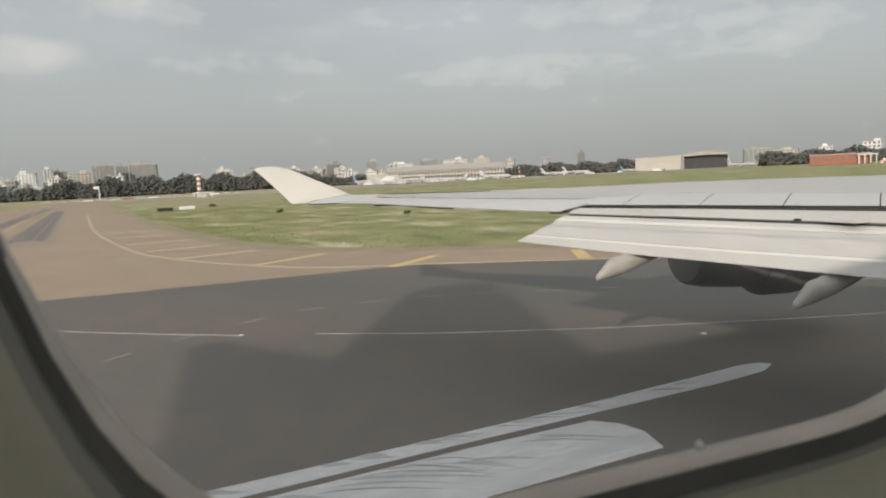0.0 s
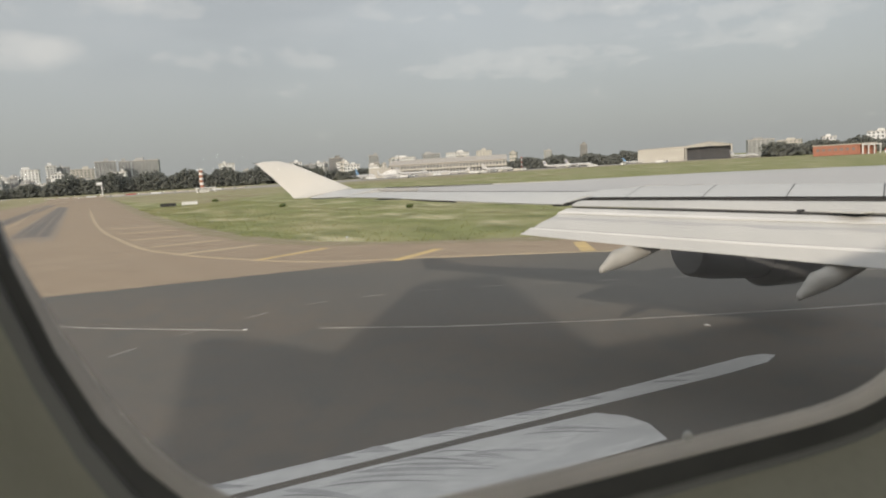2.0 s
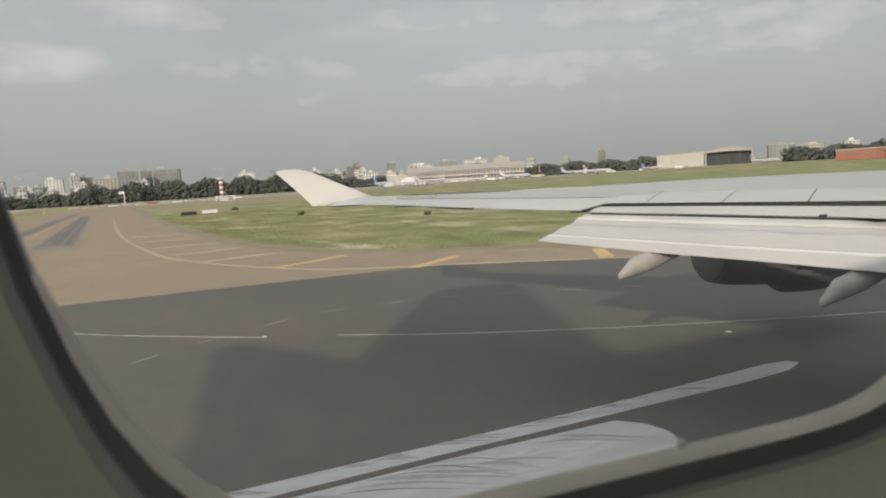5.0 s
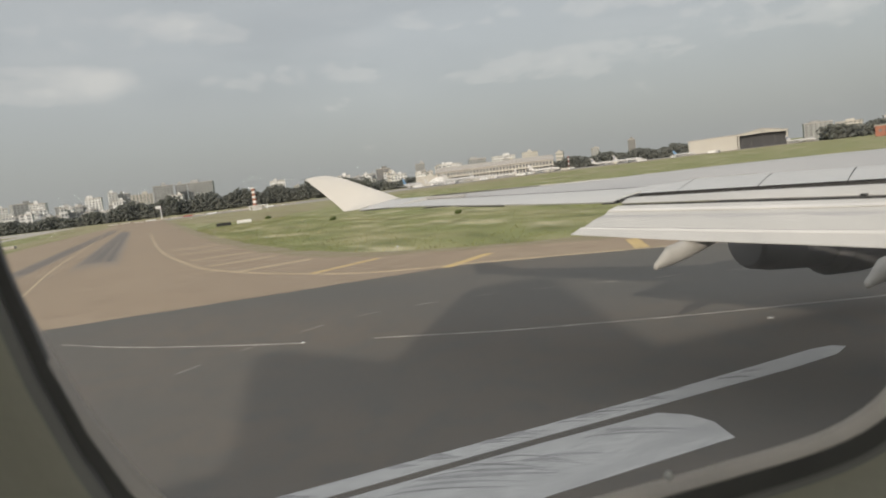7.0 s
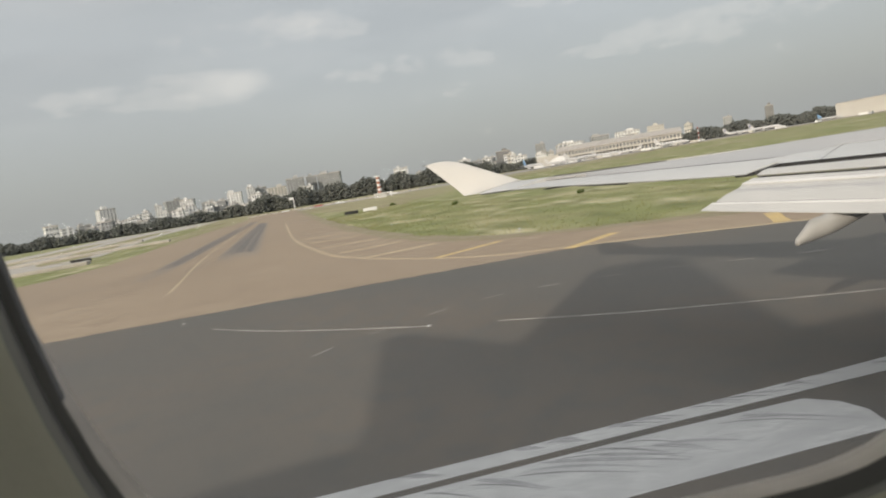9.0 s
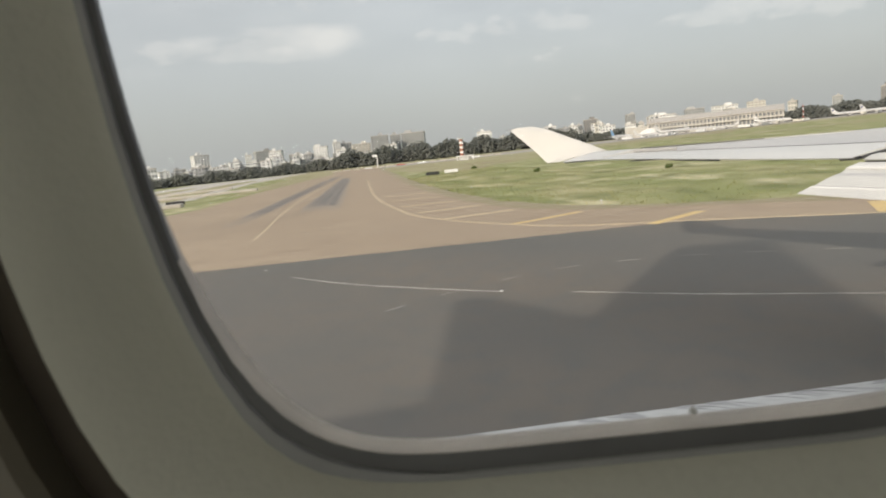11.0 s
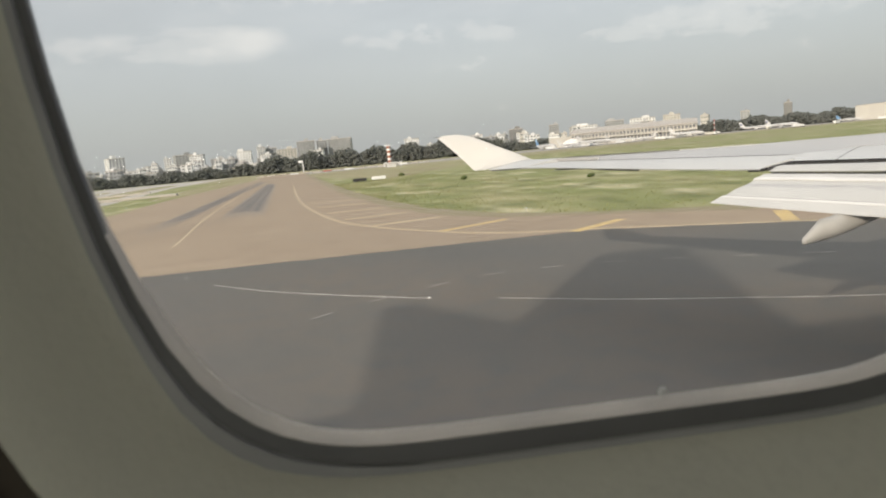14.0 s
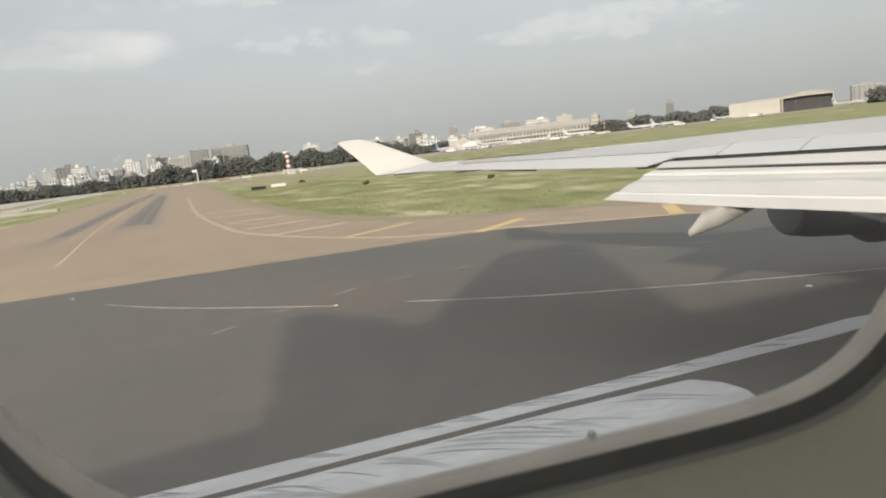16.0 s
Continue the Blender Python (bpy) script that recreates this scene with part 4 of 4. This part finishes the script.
    return (d * math.sin(radians(az)), d * math.cos(radians(az)), 0.0)


WINDOW_MESH = box("window", (1, 1, 1), (0, 0, 0), M_GLAZE)
rng = random.Random(7)


def building(name, label, category, az, d, w, h, mat, floors, cols, depth=None, turn=0.0, roof=True, group=""):
    b = thing(name, label, category, at(az, d), -az + turn, group)
    depth = depth or w * 0.8
    part("wall", box("wall", (w, depth, h), (0, 0, h / 2), mat, 0.15), b)
    part("roof", box("roof", (w + 0.8, depth + 0.8, 0.9), (0, 0, h + 0.3), M_ROOF, 0.1), b)
    if roof:
        rw = w * rng.uniform(0.2, 0.4)
        part("stair_head", box("stair_head", (rw, rw, h * 0.07 + 1.5), (rng.uniform(-0.25, 0.25) * w, 0, h + 0.7 + (h * 0.07 + 1.5) / 2), mat, 0.1), b)
    fh, cw = h / floors, w / cols
    for i in range(floors):
        for j in range(cols):
            m = pose(-w / 2 + cw * (j + 0.5), -depth / 2 - 0.02, fh * (i + 0.55)) @ Matrix.Diagonal((cw * 0.55, 0.3, fh * 0.5, 1))
            part("window", WINDOW_MESH, b, m=m)
    if abs(turn) > 5:
        sgn = 1 if turn < 0 else -1
        for i in range(floors):
            for j in range(2):
                m = pose(sgn * (w / 2 + 0.02), depth * (j - 0.5) * 0.5, fh * (i + 0.55)) @ Matrix.Diagonal((0.3, depth * 0.2, fh * 0.45, 1))
                part("window", WINDOW_MESH, b, m=m)
    if floors > 4:
        for i in range(1, floors):
            part("ledge", box("ledge", (w + 0.5, 0.5, 0.35), (0, -depth / 2 - 0.2, fh * i), mat), b)
    return b


CITY = [(-23.0, 1250, 26, 26, M_WHITE, 6, 5, 15), (-21.0, 1200, 28, 24, M_WHITE, 5, 6, -10), (-19.5, 1300, 27, 54, M_CREAM, 14, 5, 18), (-18.0, 1250, 26, 27, M_WHITE, 6, 5, 0), (-16.9, 1280, 22, 33, M_CREAM, 8, 4, 12), (-15.8, 1350, 13, 47, M_WHITE, 11, 3, 0),
        (-14.6, 1420, 36, 54, M_GREY, 12, 6, 10), (-13.6, 1300, 23, 48, M_WHITE, 12, 5, -14), (-12.1, 1400, 26, 40, M_GREY, 9, 5, 0), (-11.1, 1330, 20, 36, M_CREAM, 8, 4, 10), (-10.0, 1350, 26, 49, M_WHITE, 10, 5, -8), (-8.7, 1400, 15, 57, M_WHITE, 13, 3, 8),
        (-7.9, 1420, 22, 54, M_GREY, 12, 4, 0), (-6.7, 1380, 36, 47, M_CREAM, 10, 6, 6), (-5.1, 1300, 33, 61, M_GREY, 14, 6, 0), (-3.8, 1350, 20, 62, M_GREY, 14, 4, 0), (-2.3, 1340, 44, 62, M_GREY, 14, 8, -6),
        (3.6, 1250, 26, 44, M_WHITE, 9, 5, 0), (6.9, 1250, 30, 36, M_GREY, 8, 6, 8), (9.0, 1250, 22, 40, M_WHITE, 9, 4, 0), (10.9, 1150, 15, 34, M_WHITE, 7, 3, 0), (12.3, 1220, 25, 44, M_BROWN, 9, 5, 0), (13.6, 1100, 20, 26, M_WHITE, 5, 4, 10),
        (15.4, 1300, 18, 48, M_GREY, 10, 4, 0), (18.0, 1350, 40, 40, M_WHITE, 8, 7, 0), (20.2, 1380, 34, 46, M_GREY, 9, 6, 6), (22.4, 1330, 44, 44, M_WHITE, 8, 8, 0), (24.6, 1350, 30, 46, M_CREAM, 9, 5, 0),
        (29.9, 1200, 14, 34, M_GREY, 7, 3, 0), (32.8, 1200, 12, 42, M_BROWN, 9, 3, 0), (46.0, 1250, 40, 30, M_GREY, 6, 6, 5), (48.0, 1280, 36, 26, M_CREAM, 5, 6, -5), (50.5, 1150, 18, 26, M_WHITE, 4, 4, 10), (53.5, 1150, 22, 30, M_WHITE, 5, 4, -10), (55.5, 1180, 14, 28, M_CREAM, 5, 3, 0)]
fill = random.Random(21)
for k in range(130):
    az = fill.choice((fill.uniform(-24, -4), fill.uniform(-20, -6), fill.uniform(5, 28)))
    CITY.append((az, fill.uniform(1120, 1240), fill.uniform(8, 18), fill.uniform(15, 36), fill.choice((M_WHITE, M_WHITE, M_CREAM, M_GREY)), fill.randint(4, 6), fill.randint(2, 4), fill.choice((0, 10, -12))))
TINT = {"white_plaster": "white", "cream_plaster": "cream", "grey_plaster": "grey concrete", "dark_grey_plaster": "dark grey"}
for az, d, w, h, mat, fl, co, tn in CITY:
    mat = M_WHITE if mat is M_CREAM and az < -8 else mat
    kind_ = "apartment_block" if h > 38 else "house_block"
    building(kind_, f"hazy {TINT[mat.name]} city {'high-rise' if h > 38 else 'low block'} with rows of dark windows", "building", az, d, w, h * (0.9 if az < -6 else 0.84 if az < 5 else 0.82), mat, fl, co, turn=tn, group="city skyline")

# terminal with colonnade
term = thing("terminal_building", "long pale terminal with sloping grey roof and arcaded windows", "terminal", at(21.6, 830), -21.6 - 4)
part("wall", box("wall", (140, 30, 13.5), (0, 0, 6.75), M_CREAM, 0.1), term)
part("roof", loft("roof", [[(x, -17, 14.2), (x, 15, 20.0), (x, 15, 19.4), (x, -17, 13.6)] for x in (-71, 0, 71)], M_ROOF, smooth=False), term, "sloping grey roof")
part("canopy", box("canopy", (142, 4, 0.9), (0, -16.5, 7.4), M_CREAM), term)
part("end_block", box("end_block", (26, 26, 12), (-82, -3, 6), M_CREAM, 0.2), term, "pale end block")
for k in range(36):
    part("column", box("column", (0.9, 0.9, 13.5), (-69 + k * 3.94, -15.6, 6.75), M_CREAM), term)
for k in range(35):
    part("window", WINDOW_MESH, term, m=pose(-67 + k * 3.94, -15.1, 10.6) @ Matrix.Diagonal((2.5, 0.3, 3.4, 1)))
    part("window", WINDOW_MESH, term, m=pose(-67 + k * 3.94, -15.1, 4.2) @ Matrix.Diagonal((2.5, 0.3, 4.2, 1)))
dome = thing("arched_pavilion", "pale arched pavilion at the end of the terminal", "building", at(16.9, 800), -16.9)
part("roof", loft("roof", [[(14 * math.cos(math.pi * k / 12), y, 9 * math.sin(math.pi * k / 12)) for k in range(13)] for y in (-8, 8)], M_WHITE, smooth=True), dome)
for k in range(5):
    part("rib", loft("rib", [[((14.2 + e) * math.cos(math.pi * q / 12), -8 + k * 4, (9.2 + e) * math.sin(math.pi * q / 12)) for q in range(13)] for e in (0, 0.4)], M_ROOF, caps=False, closed=False), dome)

# hangar
hangar = thing("aircraft_hangar", "white gabled hangar with near-black panelled opening and windowless annex", "hangar", at(41.6, 860), -41.6 - 3)
part("side_block", box("side_block", (52, 40, 15), (-40, 0, 7.5), M_CREAM, 0.2), hangar, "off-white windowless annex")
eave, ridge = 15.6, 19.6
outer = [(-25, 0), (-25, eave), (0, ridge), (25, eave), (25, 0)]
inner = [(-23.6, 0), (-23.6, eave - 1.2), (0, eave - 0.4), (23.6, eave - 1.2), (23.6, 0)]
n = 5
vs = [(x + 12, -20, z) for x, z in outer] + [(x + 12, -20, z) for x, z in inner] + [(x + 12, 25, z) for x, z in outer] + [(x + 12, -11, z) for x, z in inner]
fs = []
for k in range(n - 1):
    fs += [(k, k + 1, n + k + 1, n + k), (2 * n + k, 2 * n + k + 1, k + 1, k), (n + k, n + k + 1, 3 * n + k + 1, 3 * n + k)]
fs.append(tuple(range(2 * n, 3 * n)))
part("gabled_hall", fixed(mesh_of("gabled_hall", vs, fs, M_CREAM)), hangar, "white hall with a low gabled front")
part("roof", loft("roof", [[(x + 12, y, z + h) for x, z in ((-25.6, eave - 0.1), (0, ridge), (25.6, eave - 0.1)) for h in (0.1,)] + [(x + 12, y, z + 0.7) for x, z in ((25.6, eave - 0.1), (0, ridge), (-25.6, eave - 0.1))] for y in (-20.6, 25.5)], M_ROOF, smooth=False), hangar, "pale sheet roof")
part("vent", box("vent", (3.0, 1.2, 1.6), (13, -21.0, eave + 2.0), M_GREY, 0.1), hangar, "grey gable vent")
# black panels across the opening replace the shade of the hall inside
for k in range(4):
    part("door", box("door", (11.6, 0.5, 15.0), (12 - 17.6 + k * 11.75, -12 + 0.6 * (k % 2), 7.5), M_HANGAR_DARK), hangar, "near-black panel standing for the shaded hangar opening")
part("lean_to_roof", loft("lean_to_roof", [[(x, -20.5, 15.0), (x, 20.5, 15.0), (x, 20.5, 15.5 + (x + 66) * 0.02), (x, -20.5, 15.5 + (x + 66) * 0.02)] for x in (-66.5, -13.2)], M_ROOF, smooth=False), hangar, "pale flat roof edge")
for k in range(3):
    part("pier", box("pier", (1.0, 0.6, 15), (-60 + k * 17, -20.2, 7.5), M_CREAM, 0.05), hangar)

# striped tower, small red house, masts and signs
tower = thing("striped_tower", "red and white banded airfield tower on a low white base", "tower", at(1.6, 470), -1.6)
part("base_roof", box("base_roof", (13, 6, 0.7), (2.0, 0, 3.0), M_WHITE, 0.1), tower)
part("base_room", box("base_room", (6, 4, 2.7), (1.0, 0.5, 1.35), M_WHITE, 0.1), tower)
for px, py in ((-3.6, -2.4), (-3.6, 2.4), (7.6, -2.4), (7.6, 2.4)):
    part("post", box("post", (0.5, 0.5, 2.7), (px, py, 1.35), M_WHITE), tower)
for k in range(7):
    part("band", tube("band", (0, 0, 3.3 + k * 1.6), (0, 0, 3.3 + (k + 1) * 1.6), 1.25, 1.25, M_BRICK if k % 2 == 0 else M_WHITE, 16), tower)
part("gallery", tube("gallery", (0, 0, 14.5), (0, 0, 15.2), 2.4, 2.4, M_WHITE, 16), tower)
part("mast", tube("mast", (-0.8, 0, 15), (-0.8, 0, 20), 0.2, 0.1, M_GREY, 8), tower)
mast = thing("white_pylon_sign", "tall white board on a post beside the taxiway", "sign", at(-5.6, 620), 5.6)
part("post", box("post", (1.0, 0.6, 9), (0.9, 0, 4.5), M_WHITE, 0.05), mast)
part("board", box("board", (4.2, 0.5, 2.2), (-0.8, 0, 12 - 1.6), M_WHITE, 0.05), mast)
mst = thing("radio_mast", "slim red and white lattice mast", "mast", at(27.7, 780), -27.7)
for k in range(6):
    part("section", tube("section", (0, 0, k * 2.6), (0, 0, (k + 1) * 2.6), 0.45, 0.42, M_RED if k % 2 else M_WHITE, 8), mst)
red = thing("fire_station", "low red brick airfield building with white portico", "building", at(51.5, 560), -51.5)
part("wall", box("wall", (38, 14, 7), (0, 0, 3.5), M_BRICK, 0.1), red)
part("roof", box("roof", (39, 15, 0.7), (0, 0, 7.3), M_ROOF, 0.1), red)
part("portico", box("portico", (12, 4, 0.8), (16, -9, 6.4), M_WHITE, 0.1), red)
for k in range(4):
    part("pillar", box("pillar", (0.8, 0.8, 6.2), (11 + k * 3.4, -10.4, 3.1), M_WHITE, 0.05), red)
for k in range(7):
    part("window", WINDOW_MESH, red, m=pose(-16 + k * 3.6, -7, 4) @ Matrix.Diagonal((1.8, 0.3, 1.8, 1)))
for k, az in enumerate((54.2, 55.0)):
    board = thing("marker_board", "orange and white chequered marker board on the grass", "sign", at(az, 540), -az, "marker boards")
    for i in range(3):
        for j in range(2):
            part("panel", box("panel", (1.6, 0.2, 1.6), (-1.6 + 1.6 * i, 0, 0.9 + 1.6 * j), M_RED if (i + j + k) % 2 else M_WHITE), board)
    for sx in (-2, 2):
        part("leg", box("leg", (0.2, 0.2, 0.9), (sx, 0.15, 0.4), M_GREY), board)
for x, y in [(-57.5, 165), (-63, 205), (-70, 245), (-80, 300), (-5, 160), (-11.5, 205), (-17, 250), (4, 108), (14, 62), (33, 47)]:
    lamp = thing("taxiway_edge_light", "small pale edge light on a short post", "light", (x, y, -0.12), 0, "taxiway edge lights")
    part("post", tube("post", (0, 0, 0), (0, 0, 0.32), 0.05, 0.05, M_CONCRETE, 8), lamp)
    part("lens", tube("lens", (0, 0, 0.32), (0, 0, 0.48), 0.09, 0.05, M_WHITE, 10), lamp)
for nm, lb, x, y, w_, mat in (("edge_board", "black low edge board in the grass", -3.6, 200, 4.0, M_BLACK), ("edge_board", "white low edge board in the grass", 2.0, 206, 4.2, M_WHITE), ("edge_board", "black low edge board in the grass", -72, 180, 5.0, M_BLACK)):
    e = thing(nm, lb, "sign", (x, y, -0.1))
    part("board", box("board", (w_, 0.35, 0.9), (0, 0, 0.75), mat, 0.04), e)
    for s in (-1, 1):
        part("leg", box("leg", (0.15, 0.15, 0.5), (s * w_ * 0.4, 0, 0.2), M_GREY), e)
for k in range(16):
    az = -9 + k * 0.9
    b = tagged(new("barrier", box("barrier", (7.5, 0.6, 1.1), (0, 0, 0.55), M_RED if k == 6 else (M_WHITE if k % 5 == 3 else M_CONCRETE), 0.1)), "low red and white works barrier across the far taxiway" if k == 6 else "low pale works barrier across the far taxiway", "barrier", "works barriers")
    b.matrix_basis = pose(*at(az, 600 + 12 * math.sin(k * 2.1)), 0, 0, -az + 8 * math.sin(k))
for x, y, ln, tn in ((-100, 250, 60, 8), (-150, 330, 90, 10), (-76, 165, 22, 12)):
    b = tagged(new("concrete_bank", box("concrete_bank", (ln, 5.0, 1.0), (0, 0, 0.4), M_CONCRETE, 0.3)), "pale low concrete bank in the grass", "bank", "concrete banks", "structure")
    b.matrix_basis = pose(x, y, -0.12, 0, 0, tn)

# ---------------------------------------------------------------- parked airliners


def airliner(label, place, turn, length, tail):
    s = length / 40.0
    p = thing("parked_airliner", label, "aircraft", place, turn, "parked airliners")
    rg = [circle(x * s, 0, z * s, r * s, r * s, 18) for x, r, z in ((-20, 0.25, 4.9), (-17, 0.9, 4.6), (-12, 1.7, 4.1), (-7, 2.0, 3.9), (13, 2.0, 3.9), (17, 1.7, 3.75), (19, 1.0, 3.5), (20, 0.2, 3.4))]
    part("fuselage", loft("fuselage", rg, M_PLANE), p)
    for sg in (-1, 1):
        part("wing", loft("wing", [[(a * s, sg * y * s, z * s), ((a + b) / 2 * s, sg * y * s, (z + 0.3) * s), (b * s, sg * y * s, z * s), ((a + b) / 2 * s, sg * y * s, (z - 0.2) * s)] for a, b, y, z in ((-3, 5, 1.5, 2.9), (-6, -4, 17, 4.0))], M_PLANE), p)
        part("tailplane", loft("tailplane", [[(a * s, sg * y * s, z * s), ((a + b) / 2 * s, sg * y * s, (z + 0.15) * s), (b * s, sg * y * s, z * s)] for a, b, y, z in ((-19, -15.5, 0.5, 5.0), (-20, -18.4, 6.5, 5.5))], M_PLANE), p)
        part("engine", loft("engine", [circle(x * s, sg * 5.8 * s, 1.9 * s, r * s, r * s, 14) for x, r in ((-1.5, 0.6), (0, 1.0), (3.0, 1.15), (4.0, 0.95))], M_PLANE), p)
        part("main_gear", box("main_gear", (1.2 * s, 0.6 * s, 2.4 * s), (-1.2 * s, sg * 2.6 * s, 1.2 * s), M_SEAL_GAP), p)
    part("tail_fin", loft("tail_fin", [[(a * s, 0, z * s), ((a + b) / 2 * s, 0.2 * s, z * s), (b * s, 0, z * s), ((a + b) / 2 * s, -0.2 * s, z * s)] for a, b, z in ((-19.5, -13, 5.6), (-21.5, -18.5, 12.2))], M_PLANE if tail is M_GREY else tail), p)
    if tail is M_GREY:
        part("tail_emblem", box("tail_emblem", (2.2 * s, 0.55 * s, 2.6 * s), (-18.6 * s, 0, 9.0 * s), M_DARKTAIL, 0.1), p, "dark blue tail emblem")
    part("nose_gear", box("nose_gear", (0.8 * s, 0.4 * s, 2.2 * s), (14 * s, 0, 1.1 * s), M_SEAL_GAP), p)
    for k in range(22):
        part("window", WINDOW_MESH, p, m=pose((-8 + k * 0.95) * s, -1.98 * s, 4.35 * s) @ Matrix.Diagonal((0.4 * s, 0.1, 0.5 * s, 1)))
    return p


for az, d, tn, ln, tail, lb in ((14.6, 700, -60, 46, M_BLUE, "white parked airliner with a blue tail"), (16.6, 720, -30, 34, M_PLANE, "white parked airliner on the apron"), (18.6, 730, 12, 44, M_PLANE, "long white parked airliner before the terminal"),
                                (20.6, 735, 5, 36, M_PLANE, "white parked airliner before the terminal"), (22.4, 730, 170, 30, M_PLANE, "small white parked airliner"), (25.7, 720, -8, 40, M_PLANE, "long white parked airliner beside the terminal end"),
                                (30.6, 760, -10, 36, M_GREY, "white parked airliner with a dark tail emblem"), (32.4, 770, -14, 38, M_GREY, "white parked airliner with a dark tail emblem"), (36.7, 770, -20, 28, M_BLUE, "white and blue parked airliner by the hangar"), (44.9, 740, -24, 34, M_GREY, "white parked airliner with a dark tail emblem by the hangar")):
    airliner(lb, at(az, d), -az + tn, ln * 0.82, tail)

def service_vehicle(x, y, turn, ln, mat, label):
    v = thing("service_vehicle", label, "vehicle", (x, y, -0.06), turn, "apron vehicles")
    part("body", box("body", (ln, 2.4, 2.1), (-0.8, 0, 1.75), mat, 0.15), v)
    part("cab", box("cab", (1.9, 2.3, 1.7), (ln / 2 + 0.1, 0, 1.45), M_WHITE, 0.25), v)
    part("windscreen", box("windscreen", (0.1, 2.0, 0.7), (ln / 2 + 1.04, 0, 1.8), M_GLAZE), v)
    for sx in (-ln / 2 + 0.4, ln / 2 - 0.1):
        for sy in (-1, 1):
            part("wheel", tube("wheel", (sx, sy * 1.2, 0.45), (sx, sy * 0.9, 0.45), 0.45, 0.45, M_SEAL_GAP, 10), v)


vr = random.Random(17)
for k in range(24):
    x, y, _ = at(vr.uniform(13, 28) if k < 18 else vr.uniform(29, 40), vr.uniform(660, 712))
    mat = vr.choice((M_WHITE, M_CREAM, M_GREY, M_WHITE))
    service_vehicle(x, y, vr.uniform(-60, 60), vr.uniform(5, 9), mat, f"{TINT[mat.name].split()[0]} airport service truck on the apron")

# ---------------------------------------------------------------- trees and grass


def clump_mesh(name, centres, mat, seed):
    """Many small uneven leaf clumps as one mesh."""
    r = random.Random(seed)
    vs, fs = [], []
    base = bmesh.new()
    bmesh.ops.create_icosphere(base, subdivisions=1, radius=1.0)
    bv = [v.co.copy() for v in base.verts]
    bf = [tuple(v.index for v in f.verts) for f in base.faces]
    base.free()
    for (x, y, z, rad) in centres:
        off = Vector((r.uniform(0, 50), r.uniform(0, 50), r.uniform(0, 50)))
        sx, sz = r.uniform(0.85, 1.25), r.uniform(0.7, 1.05)
        k = len(vs)
        for v in bv:
            f = rad * (1 + 0.5 * noise.noise(v * 1.9 + off) + 0.3 * noise.noise(v * 4.3 + off))
            vs.append((x + v.x * f * sx, y + v.y * f, z + v.z * f * sz))
        fs += [tuple(i + k for i in f) for f in bf]
    return mesh_of(name, vs, fs, mat, True)


def woods(az0, az1, d, h, count, seed, label):
    r = random.Random(seed)
    cs = []
    for k in range(count):
        az = az0 + (az1 - az0) * (k + r.uniform(-0.4, 0.4)) / count
        dd = d + r.uniform(-30, 40)
        th = h * r.uniform(0.78, 1.08) * (1 + 0.2 * math.sin(az * 2.3))
        x, y, _ = at(az, dd)
        for q in range(36):
            f = q / 35
            cs.append((x + r.uniform(-7.5, 7.5) * (1.2 - 0.5 * f), y + r.uniform(-5, 5), th * (0.10 + 0.80 * f) + r.uniform(-1, 1), r.uniform(1.3, 2.3) * (1.15 - 0.35 * f)))
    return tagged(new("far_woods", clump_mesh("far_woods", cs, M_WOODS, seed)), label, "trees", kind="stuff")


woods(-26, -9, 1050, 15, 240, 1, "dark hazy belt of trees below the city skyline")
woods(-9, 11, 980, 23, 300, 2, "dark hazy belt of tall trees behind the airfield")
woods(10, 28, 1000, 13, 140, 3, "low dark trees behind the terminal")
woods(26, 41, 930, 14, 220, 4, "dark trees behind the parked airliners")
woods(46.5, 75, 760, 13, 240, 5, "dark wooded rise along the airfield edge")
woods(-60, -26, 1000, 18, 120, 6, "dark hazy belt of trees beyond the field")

r = random.Random(11)


def bush(x, y, s):
    cs = [(x + r.uniform(-0.6, 0.6) * s, y + r.uniform(-0.4, 0.4) * s, -0.1 + s * r.uniform(0.2, 0.5), s * r.uniform(0.35, 0.6)) for _ in range(7)]
    return tagged(new("bush", clump_mesh("bush", cs, M_BUSH, int(x * 10 + y))), "low dark green bush in the airfield grass", "bush", "grass field bushes")


for x, y, s in ((36, 110, 0.7), (20, 150, 0.9), (50, 150, 0.9), (10, 230, 1.1), (70, 170, 1.0), (44, 210, 1.2)):
    bush(x, y, s)

# grass tufts over the near part of the field, thinning out with distance
vs, fs = [], []
edge = [p for p in GRASS_EDGE if 18 < p[1] < 200]
for k in range(15000):
    p = edge[r.randrange(len(edge))]
    q = 1.2 + 46 * r.random() ** 1.9
    x, y = p[0] + q * 0.62 + r.uniform(-1.5, 1.5), p[1] + q * 0.78 + r.uniform(-1.5, 1.5)
    hh = r.uniform(-0.07, 0.03) * (1.4 if noise.noise((x * 0.12, y * 0.12, 3)) > 0.12 else 0.8)
    for j in range(3):
        a = r.uniform(0, math.tau)
        w_ = r.uniform(0.03, 0.08)
        dx, dy = math.cos(a) * w_, math.sin(a) * w_
        lx, ly = r.uniform(-0.06, 0.06), r.uniform(-0.06, 0.06)
        i = len(vs)
        vs += [(x - dx, y - dy, -0.12), (x + dx, y + dy, -0.12), (x + dx * 0.4 + lx, y + dy * 0.4 + ly, hh * 0.8), (x + lx * 1.4, y + ly * 1.4, hh)]
        fs += [(i, i + 1, i + 2), (i, i + 2, i + 3)]
tagged(new("long_grass", mesh_of("long_grass", vs, fs, M_BLADES)), "uneven long green grass with straw-coloured patches", "grass", kind="stuff")
